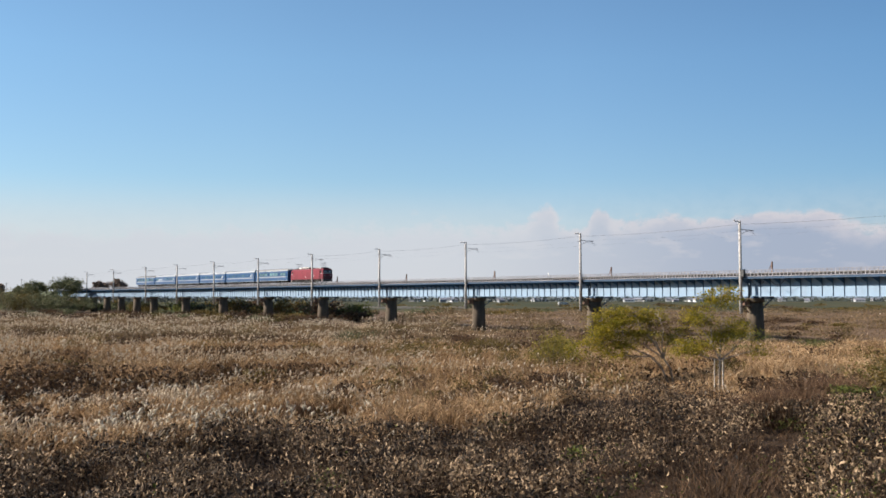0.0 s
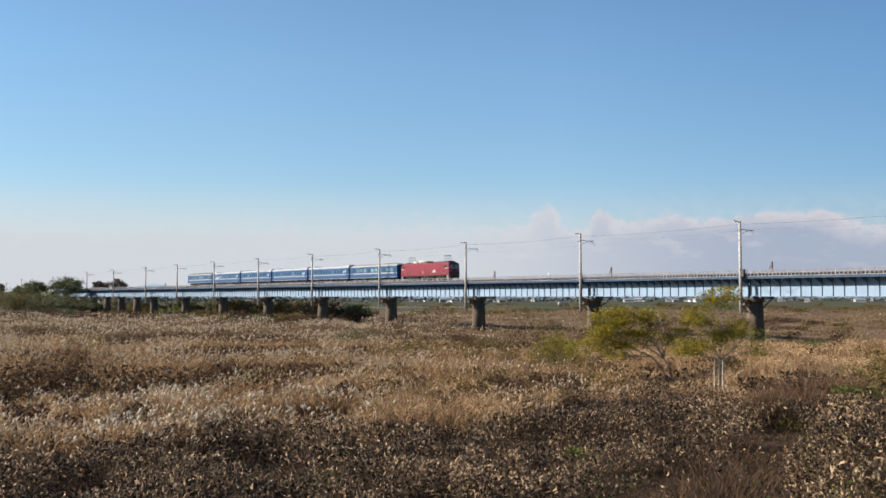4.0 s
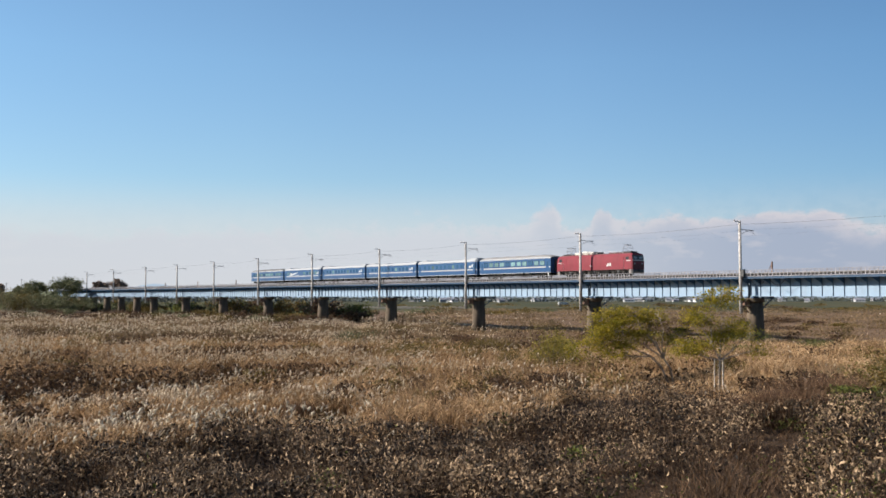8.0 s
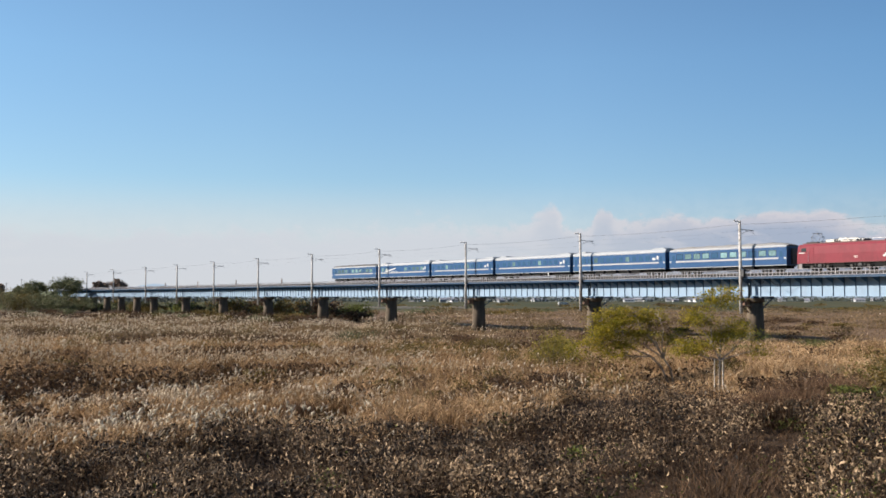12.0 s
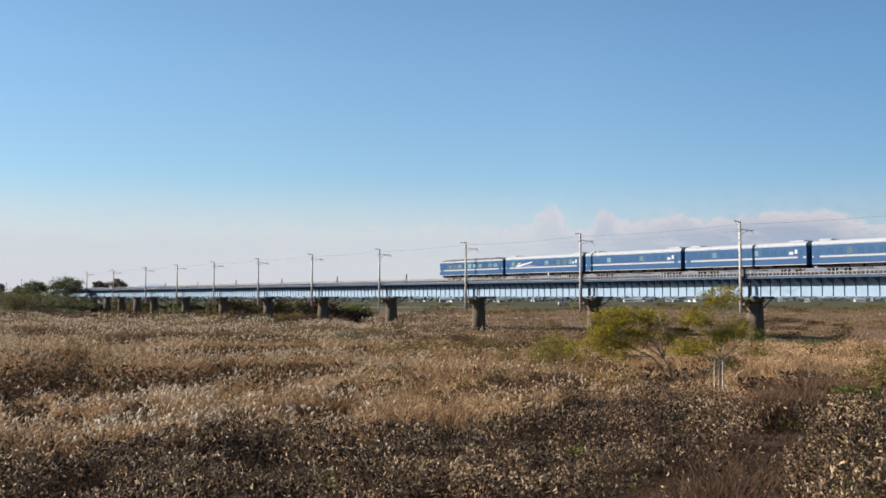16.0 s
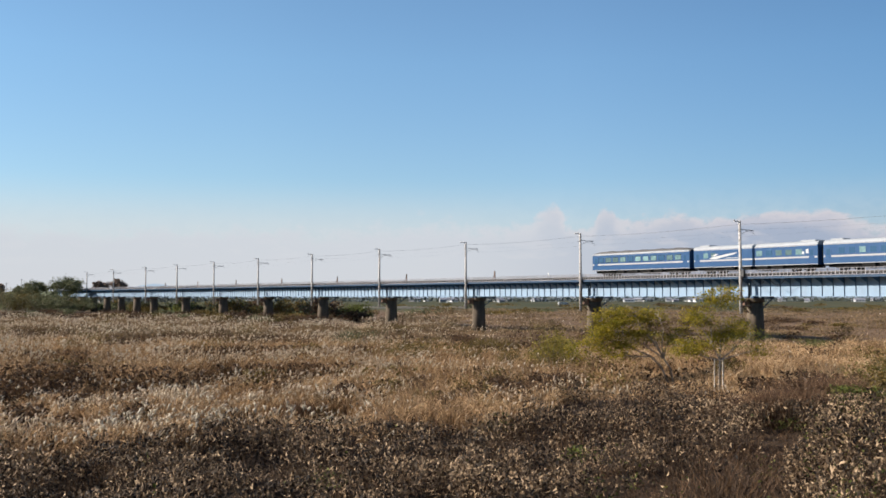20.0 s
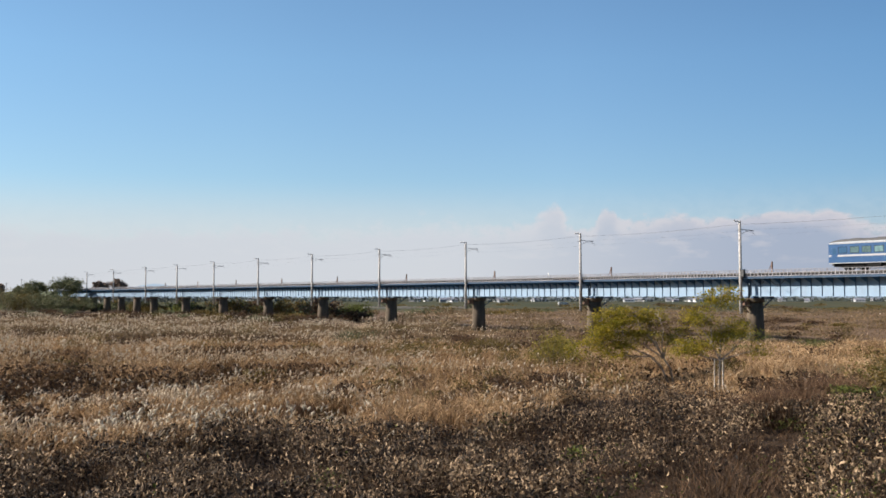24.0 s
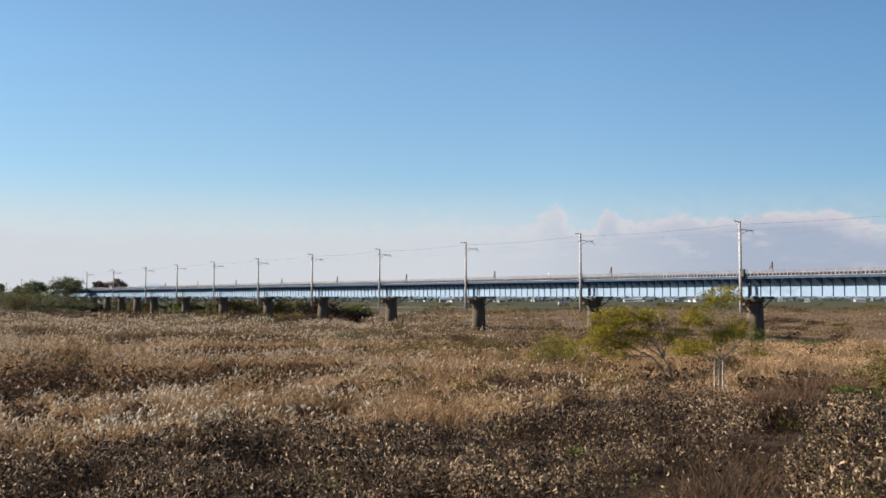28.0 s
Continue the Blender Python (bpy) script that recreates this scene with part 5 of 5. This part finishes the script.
reeds()
vines()
scrub()
tussocks()
weeds()
spray_tree("young_tree", "spreading young tree with yellow-green leaves, leaning over the reeds", 16.4, 68,
           [((0.1, 0, -0.2), (-0.25, 0, 0.7), (-0.75, 0, 1.45)), ((-0.2, 0.1, -0.2), (-0.9, 0.3, 0.8), (-1.7, 0.4, 1.6))],
           [((-0.75, 0, 1.45), (-1.5, -0.4, 2.6), (-2.7, -0.6, 4.2), (-3.3, -0.8, 5.4)), ((-0.75, 0, 1.45), (-1.2, 0.5, 2.7), (-1.7, 0.9, 4.0), (-2.0, 1.2, 5.3)),
            ((-0.75, 0, 1.45), (-2.2, -0.2, 2.4), (-4.0, 0.2, 3.5), (-5.6, 0.4, 4.3)), ((-1.7, 0.4, 1.6), (-3.0, 0.6, 2.2), (-4.4, 0.5, 2.7), (-6.3, 0.3, 3.1)),
            ((-0.75, 0, 1.45), (-0.5, 0.3, 2.4), (0.0, 0.5, 3.2), (0.5, 0.7, 3.6)), ((-1.7, 0.4, 1.6), (-3.2, -0.7, 1.7), (-4.6, -1.0, 1.9), (-5.4, -1.2, 1.7)),
            ((-0.75, 0, 1.45), (-1.0, -0.8, 2.6), (-1.1, -1.4, 3.8), (-1.5, -1.6, 4.8))],
           [(-5.3, 0, 4.3, 1.8, 1.6, 1.4, 66), (-6.0, 0, 2.9, 1.2, 1.3, 0.9, 30), (-4.2, 0, 2.7, 1.6, 1.5, 0.8, 28), (-3.7, 0, 5.0, 1.3, 1.4, 0.75, 26), (-1.9, 0.2, 4.9, 1.3, 1.4, 0.8, 30),
            (-2.6, 0, 3.6, 1.5, 1.3, 1.0, 24), (0.2, 0.3, 3.2, 0.9, 0.9, 0.7, 13), (-4.8, -0.6, 1.8, 1.2, 1.0, 0.3, 8)], M_YELLOW, 0.19, 3, 54, 0.9, 0.6)
spray_tree("young_tree", "slender staked tree with thin yellow-green foliage", 17.9, 62,
           [((0, 0, -0.2), (0.05, 0, 0.9), (0.1, 0, 1.85))],
           [((0.1, 0, 1.85), (0.15, 0.2, 3.2), (0.3, 0.3, 4.4), (0.3, 0.4, 6.2)), ((0.1, 0, 1.85), (-0.5, -0.2, 3.1), (-1.2, -0.3, 4.2), (-2.0, -0.5, 5.0)), ((-0.5, -0.2, 3.1), (-0.5, 0.3, 4.6), (-0.3, 0.6, 6.6)),
            ((0.1, 0, 1.85), (1.0, 0.2, 2.6), (1.9, 0.4, 3.5), (2.3, 0.5, 4.6)), ((0.1, 0, 1.85), (1.2, -0.3, 2.2), (2.4, -0.5, 2.6), (3.3, -0.7, 2.7)), ((0.1, 0, 1.85), (-0.9, 0.2, 2.1), (-2.0, 0.3, 2.5), (-3.0, 0.4, 2.9))],
           [(0.3, 0.2, 6.5, 1.4, 1.1, 0.95, 40), (-1.6, -0.3, 5.0, 1.1, 1.0, 0.8, 26), (1.2, 0.2, 4.1, 1.3, 1.1, 0.9, 30), (-1.9, 0.2, 2.8, 1.5, 0.9, 0.7, 34), (-0.2, 0, 3.6, 1.2, 1.0, 0.6, 18), (2.7, -0.5, 2.9, 0.8, 0.8, 0.5, 7)], M_YELLOW, 0.18, 8, 52, 0.91, 0.55)
for dx in (-0.38, 0.16):
    s = thing("tree_stake", "bleached wooden stake beside the young tree", "stake", "tree stakes", m=pose(17.9 + dx, 61.7, float(ground_z(17.9 + dx, 61.7))))
    part("shaft", tube([(0, 0, -0.3), (0.03, 0, 2.35)], 0.045, 6), M_STAKE, s)
shrub("shrub", "dark withered shrub at the edge of the vines", 19.3, 52.5, 1.3, 1.7, 900, M_REED_DARK, 0.13)
shrub("shrub", "dark withered shrub at the edge of the vines", 22.6, 58, 1.2, 1.9, 700, M_REED_DARK, 0.13)
shrub("shrub", "low yellow-green shrub among the reeds", 8.2, 72, 1.6, 2.2, 900, M_OLIVE, 0.14)
shrub("shrub", "olive brown shrub among the reeds", 3.6, 62, 1.9, 1.7, 900, M_OLIVE, 0.13)
shrub("shrub", "full olive green shrub standing over the reeds", 8.8, 78, 1.7, 3.3, 2600, M_LIME, 0.15)
shrub("shrub", "full olive green shrub standing over the reeds", 10.7, 84, 1.5, 2.6, 1500, M_LIME, 0.15)
for x, y, r, h in ((31, 66, 2.4, 2.8), (27.0, 58, 2.0, 2.4), (29.2, 61, 2.2, 2.5), (25.0, 54.5, 1.4, 1.9)):
    shrub("shrub", "leafy olive green shrub at the edge of the vines", x, y, r, h, 1300, M_OLIVE, 0.15)
shrub("shrub", "dark olive shrub among the reeds", -10.5, 118, 3.0, 2.2, 900, M_DARKLEAF, 0.2)
shrub("shrub", "dark olive shrub among the reeds", 6.5, 106, 2.4, 1.8, 700, M_OLIVE, 0.18)
shrub("shrub", "yellow-green shrub beside the young tree", 10.6, 82, 2.2, 2.4, 900, M_YELLOW, 0.15)
for x, y, r, h, mat, what in ((1.5, 55, 1.2, 1.4, M_OLIVE, "olive"), (3.7, 57, 1.3, 1.5, M_REED_DARK, "dark brown"), (5.8, 55, 1.2, 1.4, M_REED_DARK, "dark brown"), (-2.9, 58, 1.1, 1.3, M_OLIVE, "olive"),
                              (0.2, 50, 0.9, 1.0, M_REED_DARK, "dark brown"), (-0.8, 53, 1.0, 1.1, M_OLIVE, "olive"), (2.6, 50.5, 0.9, 1.0, M_OLIVE, "olive"), (7.6, 60, 1.3, 1.5, M_REED_DARK, "dark brown")):
    shrub("shrub", "low " + what + " shrub between reeds and vines", x, y, r, h, 900, mat, 0.14)
for x, y, r, h in ((9.0, 86, 2.0, 2.2), (5.8, 84, 1.8, 1.7), (11.4, 96, 2.2, 2.0), (3.0, 92, 2.0, 1.5), (-3.5, 100, 2.4, 1.6), (21.5, 73, 1.2, 1.8)):
    shrub("shrub", "olive green shrub among the tan reeds", x, y, r, h, 900, M_OLIVE, 0.15)
shrub("shrub", "olive brown shrub near the bridge", 4.5, 112, 3.2, 1.8, 900, M_OLIVE, 0.2)

# low growth scattered over the far grass
gr = random.Random(29)
for i in range(16):
    y = gr.uniform(125, 260)
    x = y * gr.uniform(0.10, 0.46)
    if not clear_of_bridge(np.array([x]), np.array([y]))[0]:
        continue
    mat, what = gr.choice(((M_OLIVE, "olive"), (M_REED_DARK, "dark brown"), (M_REED_DARK, "dark brown")))
    shrub("shrub", "low " + what + " shrub on the far grass", x, y, gr.uniform(1.8, 4.0), gr.uniform(0.8, 1.5), 700, mat, 0.26)

# rows of bushes behind the bridge and the trees at its far end
br = random.Random(17)
for i in range(16):
    m = at(-490 - i * 6.5, W_TRACK - br.uniform(9, 20), 0).translation
    shrub("bush", "dark green bush on the railway embankment", m.x, m.y, br.uniform(4, 6.5), br.uniform(3.5, 7.0), 700, br.choice((M_DARKLEAF, M_DARKLEAF, M_OLIVE)), 0.5)
for i in range(20):
    b = -0.475 + i * 0.0052
    y = br.uniform(372, 395)
    shrub("bush", "dark green bush by the end of the bridge", b * y, y, br.uniform(4.5, 6.5), br.uniform(8.0, 10.5) if i < 5 else br.uniform(6.5, 8.5) if i < 15 else br.uniform(4.0, 6.0), 800, br.choice((M_DARKLEAF, M_DARKLEAF, M_OLIVE)), 0.5)
# a thick belt of bushes along the bridge, behind its piers, with low scrub before it
for i in range(62):
    b = -0.46 + i * 0.0060 + br.uniform(-0.003, 0.003)
    bridge = 113.15 / (0.815 * b + 0.579)
    y = min(bridge + br.uniform(12, 60), 440)
    mat, what = br.choice(((M_DARKLEAF, "dark green"), (M_DARKLEAF, "dark green"), (M_OLIVE, "olive"), (M_OLIVE, "olive"), (M_GREEN, "green"), (M_REED_DARK, "dark brown")))
    tall = (6.5 - y * br.uniform(0.004, 0.012)) * (1 if b < -0.12 else 0.55)
    shrub("bush", what + " bush beyond the railway bridge", b * y, y, br.uniform(3.5, 6.5), max(1.5, tall), 480, mat, 0.68)
for i in range(34):
    b = -0.47 + i * 0.0105 + br.uniform(-0.004, 0.004)
    y = (270 if b < -0.24 else 222) + br.uniform(0, 26)
    if not clear_of_bridge(np.array([b * y]), np.array([y]))[0]:
        continue
    mat, what = br.choice(((M_DARKLEAF, "dark green"), (M_OLIVE, "olive"), (M_REED_DARK, "dark brown"), (M_REED_DARK, "dark brown")))
    shrub("bush", "low " + what + " bush at the edge of the reeds", b * y, y, br.uniform(2.5, 5.0), br.uniform(1.3, 2.6), 450, mat, 0.46)
for i in range(30):
    b = -0.09 + i * 0.0195 + br.uniform(-0.009, 0.009)
    y = br.uniform(330, 640)
    mat, what = br.choice(((M_DARKLEAF, "dark green"), (M_OLIVE, "olive"), (M_OLIVE, "olive"), (M_REED_DARK, "dark brown")))
    shrub("bush", "low " + what + " bush on the far meadow", b * y, y, br.uniform(4, 9), br.uniform(1.2, 2.6), 330, mat, 0.6)
shrub("bush", "rounded green bush beyond the railway bridge", -23.5, 255, 3.6, 4.3, 1600, M_GREEN, 0.45)
def broad_tree(name, label, x, y, h, r, material, leaf, seed, low=0.32, count=120):
    """A broad crown of lumps on a short trunk with spreading limbs."""
    rr = random.Random(seed)
    limbs, blobs = [], []
    for i in range(9):
        a = i * 2.4 + rr.uniform(-0.3, 0.3)
        q, up = r * rr.uniform(0.35, 0.72), h * rr.uniform(low + 0.12, 0.84)
        e = (math.cos(a) * q, math.sin(a) * q, up)
        limbs.append(((0, 0, h * low * 0.7), (e[0] * 0.4, e[1] * 0.4, h * low * 0.7 + (up - h * low * 0.7) * 0.55), e))
        blobs.append((e[0] * 1.05, e[1] * 1.05, up, r * rr.uniform(0.26, 0.4), r * 0.34, h * rr.uniform(0.10, 0.17), count // 9))
    blobs.append((0, 0, h * 0.8, r * 0.5, r * 0.5, h * 0.17, count // 4))
    return spray_tree(name, label, x, y, [((0, 0, -0.3), (0.1, 0, h * low * 0.4), (0, 0, h * low * 0.75))], limbs, blobs, material, leaf, seed, 44, spread=r * 0.13, girth=h * 0.022, twig=0.03, flat=0.6, aspect=0.34)


broad_tree("tree", "tall dark green tree at the end of the bridge", -158, 400, 15.4, 7.4, M_DARKLEAF, 0.55, 4, 0.34)
broad_tree("tree", "broad dark green tree beside the railway bridge", -170.5, 398, 13.6, 6.2, M_DARKLEAF, 0.55, 1, 0.2)
broad_tree("tree", "broad dark green tree beside the railway bridge", -181, 410, 11.0, 5.0, M_DARKLEAF, 0.55, 5, 0.2)
broad_tree("tree", "russet tree beyond the railway bridge", -188.5, 402, 13.4, 3.6, M_RUSTLEAF, 0.5, 7, 0.3, 80)
broad_tree("tree", "rounded russet tree behind the bridge", -216.5, 600, 16.6, 5.2, M_RUSTLEAF, 0.8, 11, 0.3, 110)
broad_tree("tree", "rounded russet tree behind the bridge", -205.0, 600, 18.4, 6.0, M_RUSTLEAF, 0.8, 12, 0.3, 110)


# ---- far away: wood edge, houses, hills ----
def far_wood():
    vs = []
    for i in range(1700):
        x = rng.uniform(-900, 1100)
        y = 1190 + 60 * math.sin(x * 0.003) + rng.uniform(-130, 130)
        if vnoise(np.array([x]), np.array([0.0]), 160, 71)[0] < 0.34:
            continue
        h = rng.uniform(4, 9)
        n = 13
        p = rng.normal(0, 1, (n, 3)) * np.array([5, 5, h * 0.28]) + np.array([x, y, h * 0.5])
        vs.append(p)
    pos = np.concatenate(vs)
    stuff("far_woods", leaves(pos, rng.uniform(1.5, 3.2, len(pos)), 0.2), M_HAZED_WOOD, "distant line of bare and evergreen woods, tinted with haze", "woods")


# distance haze is mixed into these bluish leaf colours
M_HAZED_WOOD = plants("far_wood", [(0.045, 0.060, 0.066), (0.070, 0.088, 0.097), (0.095, 0.114, 0.126)], 0.004, 0.16, 0.0)


def house(x, y, w, d, h, rz, white):
    hs = thing("house", "pale distant house with a dark pitched roof" if white else "grey distant house with a dark pitched roof", "house", "distant houses", m=pose(x, y, 0, 0, 0, rz))
    part("wall", box(-w / 2, w / 2, -d / 2, d / 2, -0.3, h), M_HOUSE, hs)
    o = 0.5
    sec = [(-d / 2 - o, h), (0, h + d * 0.28), (d / 2 + o, h)]
    part("roof", loft([[(sx, py, pz + 0.004) for py, pz in sec] for sx in (-w / 2 - o, w / 2 + o)]), M_ROOF, hs)
    for k in range(3):
        part("window", box(-w / 2 + w * (k + 0.6) / 3.4 - 0.6, -w / 2 + w * (k + 0.6) / 3.4 + 0.6, -d / 2 - 0.05, -d / 2 - 0.004, h * 0.55, h * 0.8), M_GLASS, hs)


far_wood()
hr = random.Random(5)
for i in range(60):
    x = hr.uniform(60, 640) if i < 50 else hr.uniform(-260, 60)
    house(x, hr.uniform(1060, 1320), hr.uniform(5, 13), hr.uniform(5, 8), hr.uniform(1.8, 3.2), hr.uniform(-30, 30), i % 3)


def truck():
    t = thing("parked_truck", "white box truck parked on the far meadow", "truck", m=pose(76.5, 600, 0, 0, 0, 8))
    part("cargo_box", box(-3.9, 1.6, -1.1, 1.1, 0.8, 3.0, 0.05), M_WHITE, t)
    part("cab", loft([[(1.7, y, 0.6), (3.7, y, 0.6), (3.7, y, 1.5), (3.2, y, 2.3), (1.7, y, 2.3)] for y in (-1.05, 1.05)]), M_WHITE, t)
    part("windscreen", loft([[(3.25, y, 2.25), (3.72, y, 1.55), (3.74, y, 1.58), (3.28, y, 2.27)] for y in (-0.95, 0.95)]), M_GLASS, t)
    part("chassis", box(-3.8, 3.5, -0.5, 0.5, 0.45, 0.78), M_BLACK, t)
    for x in (-2.6, 2.7):
        for y in (-0.95, 0.95):
            part("wheel", tube([(x, y - 0.14, 0.42), (x, y + 0.14, 0.42)], 0.42, 12), M_BLACK, t)


truck()
wall = thing("river_wall", "low pale concrete wall along the river bank", "wall", m=pose(-20, 515, 0, 0, 0, 1.5))
for i in range(12):
    part("wall_block", box(-35 + i * 6, -29.05 + i * 6, -0.4, 0.4, -0.3, 0.9 + 0.15 * (i % 3), 0.05), M_STAKE, wall)
for x, top in ((-275.5, 15.4), (-266, 17.6), (-284, 16)):
    p = thing("utility_pole", "thin grey utility pole behind the trees", "utility pole", "utility poles", m=pose(x, 600, 0))
    part("shaft", tube([(0, 0, -0.5), (0, 0, top)], [0.2, 0.12], 8), M_ARM, p)
    part("crossarm", box(-1.1, 1.1, -0.06, 0.06, top - 0.7, top - 0.55), M_ARM, p)


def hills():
    """Blue ridge on the horizon; its haze is put into a flat glowing colour."""
    m = bpy.data.materials.new("hazed_ridge")
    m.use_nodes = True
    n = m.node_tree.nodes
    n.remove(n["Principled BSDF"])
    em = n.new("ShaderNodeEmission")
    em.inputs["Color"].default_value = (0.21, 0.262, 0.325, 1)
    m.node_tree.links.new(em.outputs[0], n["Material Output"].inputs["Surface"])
    v, f = [], []
    degs = np.arange(-45, 45.1, 0.25)
    top = 16 + 36 * np.exp(-((degs + 17) / 1.6) ** 2) + 14 * vnoise(degs, degs * 0, 2.0, 81)
    for d, h in zip(degs, top):
        for z in (-30, h):
            v.append((4150 * math.sin(radians(d)), 4150 * math.cos(radians(d)), z))
    for i in range(len(degs) - 1):
        f.append((2 * i, 2 * i + 2, 2 * i + 3, 2 * i + 1))
    me = bpy.data.meshes.new("hazed_ridge")
    me.from_pydata(v, [], f)
    me.materials.append(m)
    tagged(new("backdrop", me), "pale blue ridge of distant hills with haze in its colour", "hills", kind="structure")


hills()


# ---- movement ----
def motions():
    # the bank drifts slowly to the right
    walk(cloud_bank, [(0.0, pose(0, 0, 0)), (14.0, pose(0, 0, 0, 0, 0, -0.26)), (28.0, pose(0, 0, 0, 0, 0, -0.52))])
    times = [0.5 * i for i in range(57)]
    for v, offset in [(loco, LOCO_OFFSET)] + [(c, -PITCH * (i + 0.5)) for i, c in enumerate(COACHES)]:
        walk(v, [(t, at(joint(t) + offset, W_TRACK, RAIL_Z)) for t in times])
    # wheels roll with the train
    steps = [i / 30 for i in range(841)]
    for w, x, r in WHEELS:
        walk(w, [(t, pose(x, 0, r, 0, math.degrees((joint(t) - joint(0)) / r) % 360)) for t in steps])


motions()
